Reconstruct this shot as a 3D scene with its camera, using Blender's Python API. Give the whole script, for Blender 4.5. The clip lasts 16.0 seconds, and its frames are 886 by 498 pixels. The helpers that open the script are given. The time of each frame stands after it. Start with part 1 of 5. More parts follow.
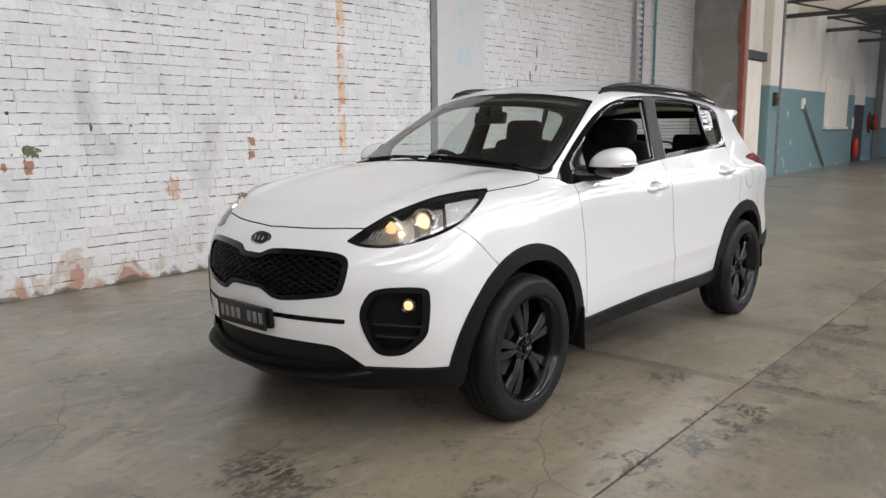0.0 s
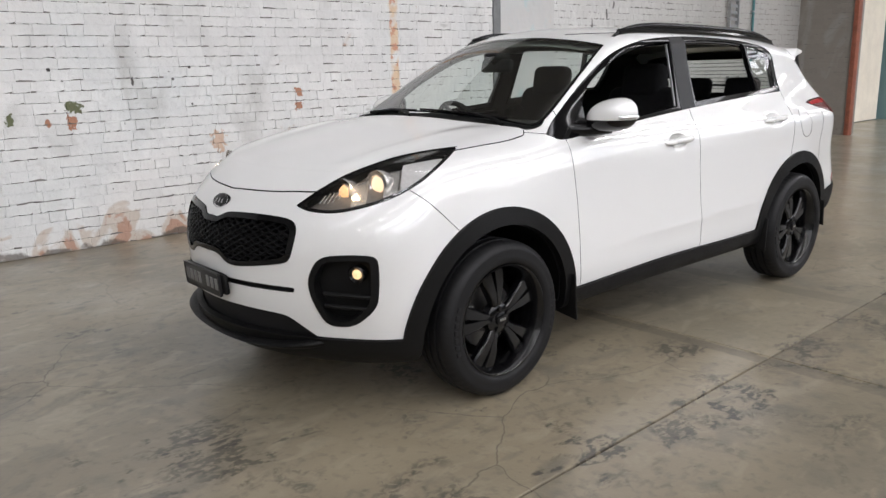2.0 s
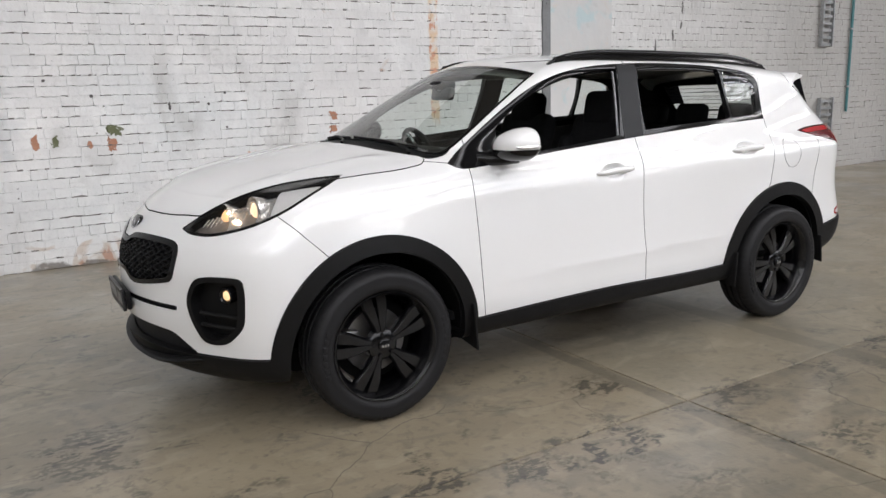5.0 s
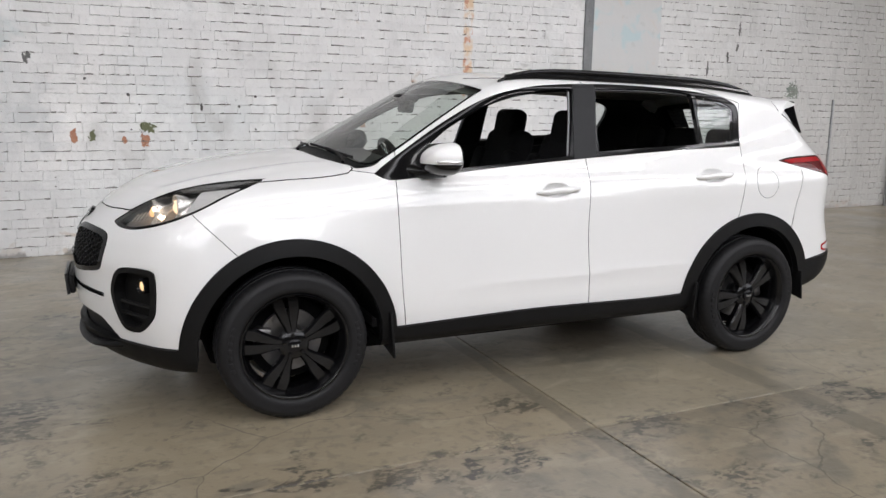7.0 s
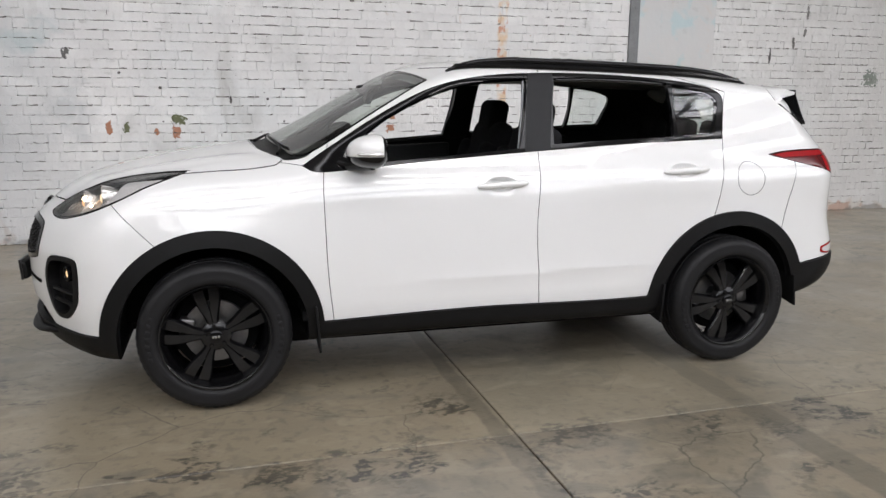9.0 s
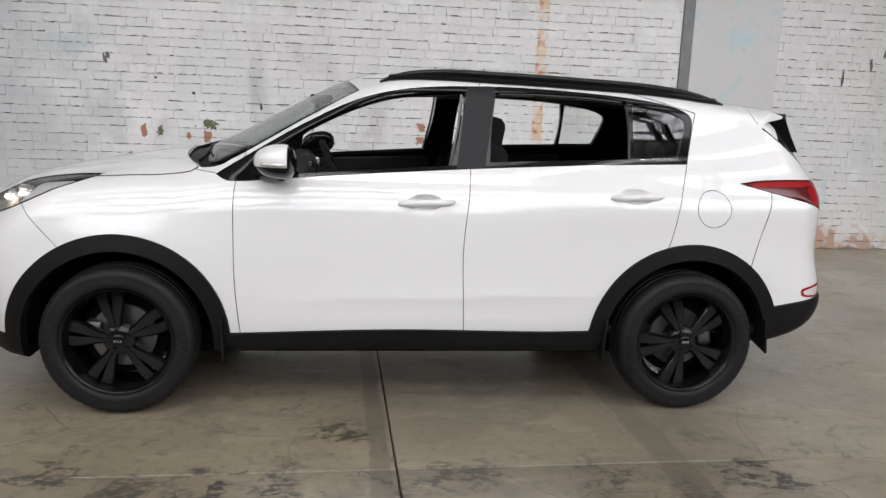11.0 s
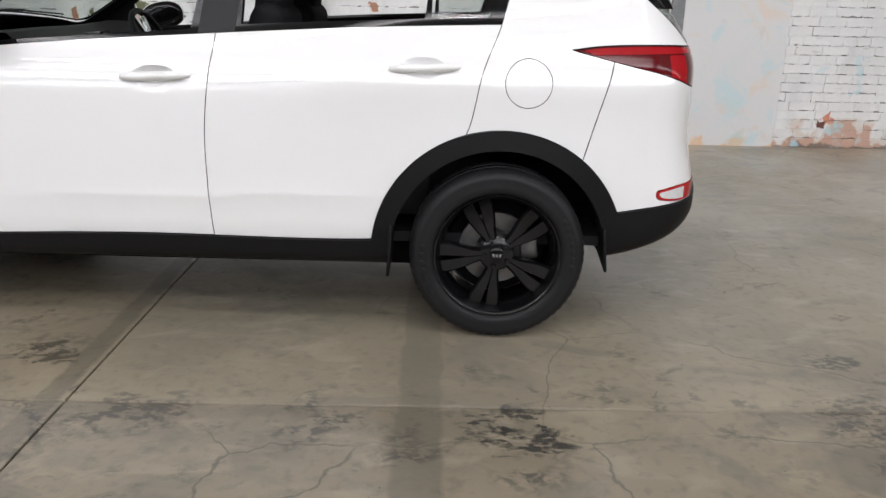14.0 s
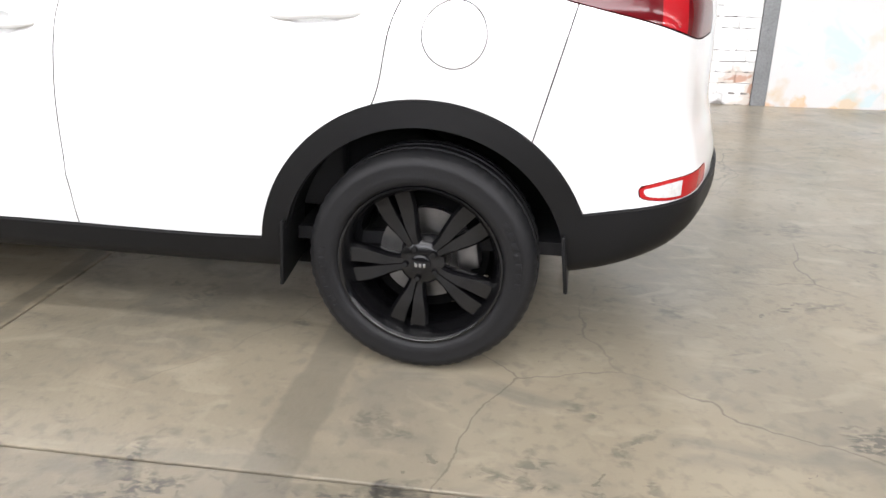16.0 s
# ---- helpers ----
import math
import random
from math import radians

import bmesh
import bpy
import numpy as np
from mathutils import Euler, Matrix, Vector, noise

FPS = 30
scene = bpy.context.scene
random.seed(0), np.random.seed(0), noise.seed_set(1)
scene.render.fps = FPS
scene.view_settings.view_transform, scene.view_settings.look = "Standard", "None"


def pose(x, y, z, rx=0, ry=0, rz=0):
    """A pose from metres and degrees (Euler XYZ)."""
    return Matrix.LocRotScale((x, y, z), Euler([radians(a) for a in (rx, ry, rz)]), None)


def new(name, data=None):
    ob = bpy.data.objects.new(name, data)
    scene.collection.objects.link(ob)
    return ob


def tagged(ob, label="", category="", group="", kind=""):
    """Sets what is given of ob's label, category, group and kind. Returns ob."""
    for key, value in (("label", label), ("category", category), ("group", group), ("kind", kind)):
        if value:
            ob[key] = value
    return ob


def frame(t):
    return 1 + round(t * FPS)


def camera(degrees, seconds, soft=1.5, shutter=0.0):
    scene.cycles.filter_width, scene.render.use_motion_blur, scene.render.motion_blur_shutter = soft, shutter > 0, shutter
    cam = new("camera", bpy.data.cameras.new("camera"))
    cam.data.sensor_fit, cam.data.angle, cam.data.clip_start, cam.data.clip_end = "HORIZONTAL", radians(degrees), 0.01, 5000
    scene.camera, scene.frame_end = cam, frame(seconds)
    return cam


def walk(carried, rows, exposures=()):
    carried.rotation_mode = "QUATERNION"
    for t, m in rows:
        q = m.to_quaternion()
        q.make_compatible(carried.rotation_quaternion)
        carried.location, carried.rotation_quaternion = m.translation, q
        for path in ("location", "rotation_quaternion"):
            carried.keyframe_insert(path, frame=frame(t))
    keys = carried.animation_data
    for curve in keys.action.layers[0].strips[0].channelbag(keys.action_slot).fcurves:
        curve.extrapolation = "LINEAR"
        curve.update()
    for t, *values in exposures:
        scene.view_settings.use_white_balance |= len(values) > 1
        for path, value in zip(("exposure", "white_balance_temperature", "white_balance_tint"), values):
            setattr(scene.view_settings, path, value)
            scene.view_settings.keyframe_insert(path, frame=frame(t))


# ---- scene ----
cam = camera(59.7, 16.0)
EXPOSURE = .43
METRES, EYE, TILT, LEAN, TURN = 7.154, 1.368, 0.0, 0.0, 40.0
ROWS = [
    (0.0, 0.0, 0.0, 0.0, -0.05, -9.16, 0.29),
    (0.5, 0.0164, 0.0158, 0.0012, 3.46, -9.61, 0.87),
    (1.0, 0.0321, 0.0361, 0.006, 6.43, -10.88, 2.12),
    (1.5, 0.0554, 0.0432, 0.0044, 5.69, -11.83, 2.36),
    (2.0, 0.0864, 0.0407, 0.005, 8.17, -13.21, 1.53),
    (2.5, 0.1059, 0.0414, 0.006, 9.87, -13.75, 1.61),
    (3.0, 0.1285, 0.0505, 0.0057, 11.03, -13.34, 1.21),
    (3.5, 0.1523, 0.0549, 0.006, 12.03, -13.48, 1.19),
    (6.0, 0.2885, 0.0771, 0.0078, 22.41, -10.88, 0.38),
    (6.5, 0.3161, 0.0827, 0.0076, 23.98, -11.37, -0.87),
    (7.0, 0.3389, 0.1024, 0.0076, 25.63, -10.64, -0.73),
    (7.5, 0.3608, 0.1176, 0.0082, 27.63, -10.16, -0.5),
    (8.0, 0.3919, 0.1294, 0.0087, 31.88, -10.61, 0.11),
    (8.5, 0.4176, 0.1426, 0.0096, 33.84, -11.21, -0.63),
    (9.0, 0.4321, 0.1727, 0.0079, 33.56, -11.3, -0.39),
    (9.5, 0.4493, 0.1969, 0.0095, 34.47, -10.83, -0.65),
    (12.0, 0.5622, 0.3259, 0.0092, 49.06, -11.46, -0.23),
    (12.5, 0.5717, 0.3639, 0.0051, 51.48, -12.0, 1.51),
    (13.0, 0.5773, 0.4071, 0.0034, 51.38, -13.0, 0.94),
    (13.5, 0.5867, 0.4471, -0.0034, 50.97, -14.43, -1.42),
    (14.0, 0.5834, 0.4823, -0.0117, 49.66, -17.86, -1.24),
    (14.5, 0.5733, 0.5216, -0.0117, 50.27, -18.85, -0.7),
    (15.0, 0.5733, 0.5583, -0.0142, 52.37, -19.8, 0.75),
    (15.5, 0.573, 0.5887, -0.0156, 57.26, -21.66, 0.58),
    (16.0, 0.5552, 0.6205, -0.0199, 58.81, -21.64, -0.39),
]
walk(cam, [(t, pose(0, 0, EYE, TILT, LEAN, TURN) @ pose(METRES * x, METRES * y, METRES * z, 90 + pitch, roll, yaw)) for t, x, y, z, yaw, pitch, roll in ROWS],
     [(0, EXPOSURE + .17), (3.5, EXPOSURE + .15), (8, EXPOSURE + .1), (12, EXPOSURE), (13.5, EXPOSURE), (14, EXPOSURE + .17), (14.5, EXPOSURE + .34), (15, EXPOSURE + .50), (15.5, EXPOSURE + .76), (16, EXPOSURE + 1.08)])

# ---- light: grey daylight through the glazed faces of a sawtooth roof ----
world = bpy.data.worlds.new("sky")
scene.world = world
world.use_nodes = True
sky = world.node_tree.nodes.new("ShaderNodeTexSky")
sky.sky_type, sky.sun_disc, sky.sun_elevation, sky.sun_rotation = "NISHITA", False, radians(50), radians(90)
world.node_tree.links.new(sky.outputs[0], world.node_tree.nodes["Background"].inputs[0])
world.node_tree.nodes["Background"].inputs[1].default_value = 0.12

EAVES, RIDGE = 4.75, 6.5            # foot and head of the glazed faces
HALL = (-6.46, 18.5, -9.0, 46.0)    # the hall's inner faces: x from, x to, y from, y to
GLAZING = (-1.0, 4.0, 9.0, 14.0, 18.5)  # x of the glazed faces
for gx, power in zip(GLAZING[:4], (680, 720, 620, 480)):
    lamp = new("roof_daylight", bpy.data.lights.new("roof_daylight", "AREA"))
    lamp.data.shape, lamp.data.size, lamp.data.size_y = "RECTANGLE", 1.5, 36
    lamp.data.energy, lamp.data.color = power, (1, .972, .985)
    lamp.matrix_world = Matrix.Translation((gx - .06, 9, (EAVES + RIDGE) / 2)) @ Matrix.Rotation(radians(75), 4, "Y")
STRIP = (.62, 1.18)                 # translucent sheets in the second roof slope: x from, x to
lamp = new("roof_daylight", bpy.data.lights.new("roof_daylight", "AREA"))
lamp.data.shape, lamp.data.size, lamp.data.size_y, lamp.data.energy, lamp.data.color = "RECTANGLE", .52, 30, 900, (1, .972, .985)
lamp.matrix_world = Matrix.Translation((.9, 8, EAVES + .35 * (.9 + 1.0) + .03)) @ Matrix.Rotation(math.atan(.35) * -1, 4, "Y")
for side in (.60, -.60):            # the car's headlamps are lit
    lamp = new("headlamp_light", bpy.data.lights.new("headlamp_light", "POINT"))
    lamp.data.energy, lamp.data.shadow_soft_size, lamp.data.color = .16, .012, (1, .70, .42)
    lamp.matrix_world = pose(-2.81, 2.92, 0, 0, 0, -1.1) @ pose(side, -.555, .958)

# ---- materials ----
def material(name, colour, rough=.5, metal=0., coat=0., vary=0., scale=8., bump=0., bump_scale=40., rough_vary=0., ior=1.5, shine=.5):
    """A surface with two scales of uneven colour, gloss and relief."""
    m = bpy.data.materials.new(name)
    m.use_nodes = True
    nt = m.node_tree
    b = nt.nodes["Principled BSDF"]
    b.inputs["Base Color"].default_value = (*colour, 1)
    b.inputs["Roughness"].default_value, b.inputs["Metallic"].default_value, b.inputs["IOR"].default_value = rough, metal, ior
    b.inputs["Specular IOR Level"].default_value = shine
    if coat:
        b.inputs["Coat Weight"].default_value, b.inputs["Coat Roughness"].default_value = coat, .03
    if vary or bump or rough_vary:
        co = nt.nodes.new("ShaderNodeTexCoord").outputs["Object"]
        big, small = nt.nodes.new("ShaderNodeTexNoise"), nt.nodes.new("ShaderNodeTexNoise")
        for n, s in ((big, scale), (small, bump_scale)):
            n.inputs["Scale"].default_value, n.inputs["Detail"].default_value = s, 5
            nt.links.new(co, n.inputs["Vector"])
        if vary:
            mixed = nt.nodes.new("ShaderNodeMath")
            mixed.operation = "ADD"
            nt.links.new(big.outputs[0], mixed.inputs[0])
            nt.links.new(small.outputs[0], mixed.inputs[1])
            ramp = nt.nodes.new("ShaderNodeMapRange")
            ramp.inputs[1].default_value, ramp.inputs[2].default_value, ramp.inputs[3].default_value, ramp.inputs[4].default_value = .6, 1.4, 1 - vary, 1 + vary
            nt.links.new(mixed.outputs[0], ramp.inputs[0])
            mul = nt.nodes.new("ShaderNodeVectorMath")
            mul.operation = "SCALE"
            mul.inputs[0].default_value = colour
            nt.links.new(ramp.outputs[0], mul.inputs["Scale"])
            nt.links.new(mul.outputs[0], b.inputs["Base Color"])
        if rough_vary:
            r = nt.nodes.new("ShaderNodeMapRange")
            r.inputs[1].default_value, r.inputs[2].default_value, r.inputs[3].default_value, r.inputs[4].default_value = .3, .7, rough - rough_vary, rough + rough_vary
            nt.links.new(big.outputs[0], r.inputs[0])
            nt.links.new(r.outputs[0], b.inputs["Roughness"])
        if bump:
            bp = nt.nodes.new("ShaderNodeBump")
            bp.inputs["Strength"].default_value, bp.inputs["Distance"].default_value = 1, bump
            nt.links.new(small.outputs[0], bp.inputs["Height"])
            nt.links.new(bp.outputs[0], b.inputs["Normal"])
    return m


def glowing(name, colour, strength, base=(.8, .8, .8)):
    m = material(name, base, .1)
    b = m.node_tree.nodes["Principled BSDF"]
    b.inputs["Emission Color"].default_value, b.inputs["Emission Strength"].default_value = (*colour, 1), strength
    return m


def pane_of(name, tint, gloss=.08):
    """Thin glass: what lies behind it shows tinted, and a little of the hall is mirrored in it."""
    m = bpy.data.materials.new(name)
    m.use_nodes = True
    nt = m.node_tree
    nt.nodes.remove(nt.nodes["Principled BSDF"])
    a, g, mix, edge, power, fr = (nt.nodes.new("ShaderNode" + k) for k in ("BsdfTransparent", "BsdfGlossy", "MixShader", "LayerWeight", "Math", "Math"))
    edge.inputs["Blend"].default_value = .5
    power.operation, fr.operation = "POWER", "MULTIPLY_ADD"
    power.inputs[1].default_value, fr.inputs[1].default_value, fr.inputs[2].default_value = 5, 1 - gloss, gloss
    nt.links.new(edge.outputs["Facing"], power.inputs[0])
    nt.links.new(power.outputs[0], fr.inputs[0])
    a.inputs[0].default_value = (*tint, 1)
    g.inputs["Roughness"].default_value = .01
    nt.links.new(fr.outputs[0], mix.inputs[0])
    nt.links.new(a.outputs[0], mix.inputs[1])
    nt.links.new(g.outputs[0], mix.inputs[2])
    nt.links.new(mix.outputs[0], nt.nodes["Material Output"].inputs[0])
    return m


PAINT = material("white_car_paint", (.765, .765, .752), .32, coat=1.0, vary=.012, scale=3, bump_scale=300)
PAINT.node_tree.nodes["Principled BSDF"].inputs["Coat IOR"].default_value = 1.65
CLAD = material("black_grained_plastic", (.005, .005, .0052), .5, vary=.15, scale=5, bump=.0004, bump_scale=500, rough_vary=.06, shine=.2)
GLOSS_BLACK = material("gloss_black_trim", (.005, .005, .0055), .09, shine=.28)
SATIN_BLACK = material("satin_black_film", (.012, .0125, .0135), .42, shine=.22, vary=.1, scale=6)
RUBBER = material("tyre_rubber", (.0095, .0095, .0102), .52, vary=.22, scale=9, bump=.0006, bump_scale=260, rough_vary=.08, shine=.24)
RIM = material("satin_black_alloy", (.0030, .0030, .0034), .16, metal=.0, rough_vary=.04, vary=.1, shine=.42)
STEEL = material("brushed_brake_steel", (.20, .195, .19), .42, metal=1, vary=.2, scale=30, rough_vary=.1)
CHROME = material("chrome", (.75, .75, .76), .08, metal=1)
# mirror colour lowered, standing in for a dark reflection
MIRROR_GLASS = material("darkened_mirror_glass", (.10, .105, .11), .03, metal=1)
CHANNEL = material("grey_window_channel", (.16, .16, .165), .4, metal=.6)
SILVER = material("satin_silver", (.55, .55, .56), .25, metal=1)
LINER = material("black_felt_liner", (.006, .006, .006), .95, vary=.3, scale=15, shine=.05)
CABIN = material("dark_cabin_plastic", (.012, .012, .013), .6, vary=.15, scale=12, bump=.0003, bump_scale=300, shine=.25)
FABRIC = material("black_seat_cloth", (.014, .014, .015), .88, vary=.25, scale=30, bump=.0006, bump_scale=500, shine=.1)
HEADLINER = material("pale_headliner_cloth", (.28, .275, .26), .9, vary=.08, scale=20)
WINDSCREEN = pane_of("clear_windscreen_glass", (.74, .81, .77), .18)
PANE = pane_of("grey_tinted_glass", (.84, .88, .86))
LENS = pane_of("clear_lamp_lens", (.95, .95, .95))
LAMP_DARK = material("dark_lamp_housing", (.22, .20, .18), .3, metal=.3, vary=.25, scale=25, bump=.002, bump_scale=70)
LAMP_CHROME = material("lamp_reflector", (.85, .83, .80), .22, metal=.75, vary=.15, scale=60, bump=.0015, bump_scale=90)
BULB = glowing("lit_warm_bulb", (1, .50, .25), .85, (.3, .2, .1))
BULB_WHITE = glowing("lit_pale_bulb", (1, .66, .40), .95, (.4, .35, .3))
# for cut panel edges: the shade of the gaps put into their colour
GAP_SHADE = material("panel_gap_shade", (.006, .006, .006), .8, shine=.1)
PALE_LENS = material("pale_lamp_lens", (.58, .57, .56), .15, vary=.15, scale=80, bump=.001, bump_scale=120)
RED = material("red_lamp_lens", (.35, .008, .01), .1, shine=.4)
RED_DARK = material("dark_red_lamp_lens", (.085, .003, .005), .10, shine=.4)
RED_BRIGHT = material("bright_red_lamp_bar", (.30, .006, .010), .12, shine=.4)
PLATE = material("black_number_plate", (.012, .012, .013), .35)
PLATE_MARK = material("pale_plate_marks", (.20, .20, .195), .45)
GRILLE_BLACK = material("black_grille_mesh", (.0025, .0025, .003), .45, shine=.15)
INDICATOR = material("clear_indicator_lens", (.62, .62, .61), .2, metal=.5, vary=.2, scale=60)
FOG_GLOW = glowing("lit_fog_bulb", (1, .62, .30), .8, (.3, .25, .2))
# ---- car body as one smooth solid: x to its left side, y rearward from the front axle, z up ----
def curve(pts):
    """A smooth curve through a few (x, y) stations."""
    xs, ys = np.array([p[0] for p in pts], float), np.array([p[1] for p in pts], float)
    d = np.diff(ys) / np.diff(xs)
    m = np.concatenate([[d[0]], (d[:-1] + d[1:]) / 2, [d[-1]]])
    m[1:-1][d[:-1] * d[1:] <= 0] = 0

    def at(x):
        x = np.clip(x, xs[0], xs[-1])
        i = np.clip(np.searchsorted(xs, x) - 1, 0, len(xs) - 2)
        h = xs[i + 1] - xs[i]
        s = (x - xs[i]) / h
        return (ys[i] * (1 + 2 * s) * (1 - s) ** 2 + h * m[i] * s * (1 - s) ** 2
                + ys[i + 1] * s * s * (3 - 2 * s) + h * m[i + 1] * s * s * (s - 1))
    return at


def step(x, a, b):
    s = np.clip((x - a) / (b - a), 0, 1)
    return s * s * (3 - 2 * s)


def smax(a, b, r):
    h = np.maximum(r - np.abs(a - b), 0) / r
    return np.maximum(a, b) + h * h * r / 4


TOP = curve([(-1.0, .80), (-.90, .865), (-.80, .918), (-.65, .998), (-.4, 1.072), (-.1, 1.128), (.12, 1.160), (.22, 1.174), (.28, 1.188), (.42, 1.252),
             (.7, 1.404), (.95, 1.534), (1.12, 1.590), (1.4, 1.612), (1.8, 1.616), (2.3, 1.596), (2.8, 1.548), (3.1, 1.51), (3.4, 1.45)])
SECTION = curve([(.1, .80), (.25, .848), (.36, .868), (.47, .880), (.58, .879), (.72, .870), (.86, .858), (.96, .846), (1.03, .826), (1.09, .788),
                 (1.155, .752), (1.25, .717), (1.4, .667), (1.52, .630), (1.62, .56), (1.8, .3)])
NOSE = curve([(.1, -.70), (.22, -.79), (.30, -.865), (.40, -.895), (.55, -.912), (.68, -.912), (.80, -.885), (.87, -.845), (.95, -.78), (1.0, -.72)])
TAIL = curve([(.15, 3.36), (.28, 3.45), (.42, 3.535), (.52, 3.575), (.60, 3.575), (.67, 3.560), (.76, 3.538), (.95, 3.532), (1.08, 3.522),
              (1.17, 3.475), (1.3, 3.385), (1.45, 3.28), (1.6, 3.17)])

BELLY = curve([(-1.0, .27), (-.8, .235), (-.5, .245), (0, .27), (.5, .292), (2.2, .295), (2.8, .30), (3.1, .335), (3.3, .385), (3.45, .43), (3.6, .49)])


def body(x, y, z):
    """Below zero inside the car's skin."""
    x = np.abs(x)
    side = SECTION(z) - .10 * np.maximum(-.15 - y, 0) ** 2 - .055 * np.maximum(y - 2.5, 0) ** 2 * (1 + 1.2 * step(z, 1.0, 1.4))
    side = side - .018 * step(z, .95, 1.15) * (1 - step(y, -.1, .9)) - .015 * step(z, 1.05, 1.25) * step(y, 1.7, 2.8) - .012 * step(y, 2.6, 3.1)
    side = side + .042 * step(y, 1.6, 2.5) * np.exp(-((z - 1.05) / .16) ** 2)
    lift = .535 + .022 * (y - .5)                    # crease low on the doors
    side = side + .007 * np.clip(1 - np.abs(z - lift) / .09, 0, 1) ** 2 * step(y, .50, 1.3) * (1 - step(y, 1.9, 2.4))
    for a in (0, 2.67):
        side = side + .038 * np.exp(-((y - a) / .44) ** 2 - ((z - .70) / .24) ** 2)
    for a, b in ((1.37, .992), (2.37, 1.045)):      # handle cups
        side = side - .014 * np.exp(-((y - a) / .05) ** 4 - ((z - b) / .034) ** 4)
    rake = .34 * step(y, .0, .35) * (1 - step(y, 1.0, 1.6))
    top = TOP(y - rake * x * x) - (.05 + .05 * (1 - step(y, .1, .6)) + .09 * step(y, .6, 1.3)) * x * x + .012 * np.exp(-((x - .56 - .1 * y) / .07) ** 2) * (1 - step(y, .1, .3)) * step(y, -.8, -.3)
    f = smax(x - side, (z - top) * .9, .11 - .04 * step(y, .3, 1.0))
    f = smax(f, NOSE(z) + .54 * x * x - y, .12)
    f = smax(f, y - TAIL(z) + .26 * x * x, .14)
    return smax(f, BELLY(y) - z, .05)


def slope(p, e=2e-3):
    g = np.stack([body(*(p + d).T) - body(*(p - d).T) for d in np.eye(3) * e], 1)
    return g / np.linalg.norm(g, axis=1, keepdims=True), np.linalg.norm(g, axis=1) / (2 * e)


def settle(p, times=3):
    for _ in range(times):
        n, g = slope(p)
        p = p - n * (body(*p.T) / g)[:, None]
    return p


# ---- mesh tools ----
def grid_skin(h=.016):
    """The half of the body with x > 0 as triangles, by dual cells of a fine lattice."""
    gx, gy, gz = np.arange(-2.5 * h, 1.0, h), np.arange(-1.0, 3.68, h), np.arange(.12, 1.68, h)
    c = body(*np.meshgrid(gx[::3], gy[::3], gz[::3], indexing="ij"))
    for ax, g in enumerate((gx, gy, gz)):
        c = np.take(c, np.minimum((np.arange(len(g)) + 1) // 3, c.shape[ax] - 1), ax)
    near = np.argwhere(np.abs(c) < .11)
    f = c
    f[tuple(near.T)] = body(gx[near[:, 0]], gy[near[:, 1]], gz[near[:, 2]])
    neg = f < 0
    n = np.array(f.shape) - 1
    total, count = np.zeros((*n, 3)), np.zeros(tuple(n))
    base = np.stack(np.meshgrid(*[np.arange(k) for k in n], indexing="ij"), -1).astype(float)
    corners = [(i, j, k) for i in (0, 1) for j in (0, 1) for k in (0, 1)]
    cut = lambda c: (slice(c[0], c[0] + n[0]), slice(c[1], c[1] + n[1]), slice(c[2], c[2] + n[2]))
    for a in corners:
        for ax in range(3):
            if a[ax] == 0:
                b = tuple(a[i] + (i == ax) for i in range(3))
                fa, fb = f[cut(a)], f[cut(b)]
                hit = (fa < 0) != (fb < 0)
                s = np.where(hit, fa / np.where(hit, fa - fb, 1), 0)
                p = base + np.array(a) + s[..., None] * np.eye(3)[ax]
                total += np.where(hit[..., None], p, 0)
                count += hit
    live = count > 0
    ids = np.full(tuple(n), -1)
    ids[live] = np.arange(live.sum())
    v = total[live] / count[live][:, None] * h + np.array([gx[0], gy[0], gz[0]])
    quads = []
    for ax in range(3):
        o = [i for i in range(3) if i != ax]
        sl = [slice(None)] * 3
        a, b = list(sl), list(sl)
        a[ax], b[ax] = slice(0, -1), slice(1, None)
        cross = neg[tuple(a)] != neg[tuple(b)]
        idx = np.argwhere(cross)
        idx = idx[(idx[:, o[0]] > 0) & (idx[:, o[1]] > 0) & (idx[:, o[0]] < n[o[0]]) & (idx[:, o[1]] < n[o[1]])]
        e0, e1 = np.eye(3, dtype=int)[o[0]], np.eye(3, dtype=int)[o[1]]
        q = np.stack([ids[tuple((idx - d).T)] for d in (e0 + e1, e1, 0 * e0, e0)], 1)
        flip = neg[tuple(idx.T)] ^ (ax == 1)
        q[~flip] = q[~flip][:, ::-1]
        quads.append(q)
    q = np.concatenate(quads)
    v = settle(v)
    return v, np.concatenate([q[:, [0, 1, 2]], q[:, [0, 2, 3]]])


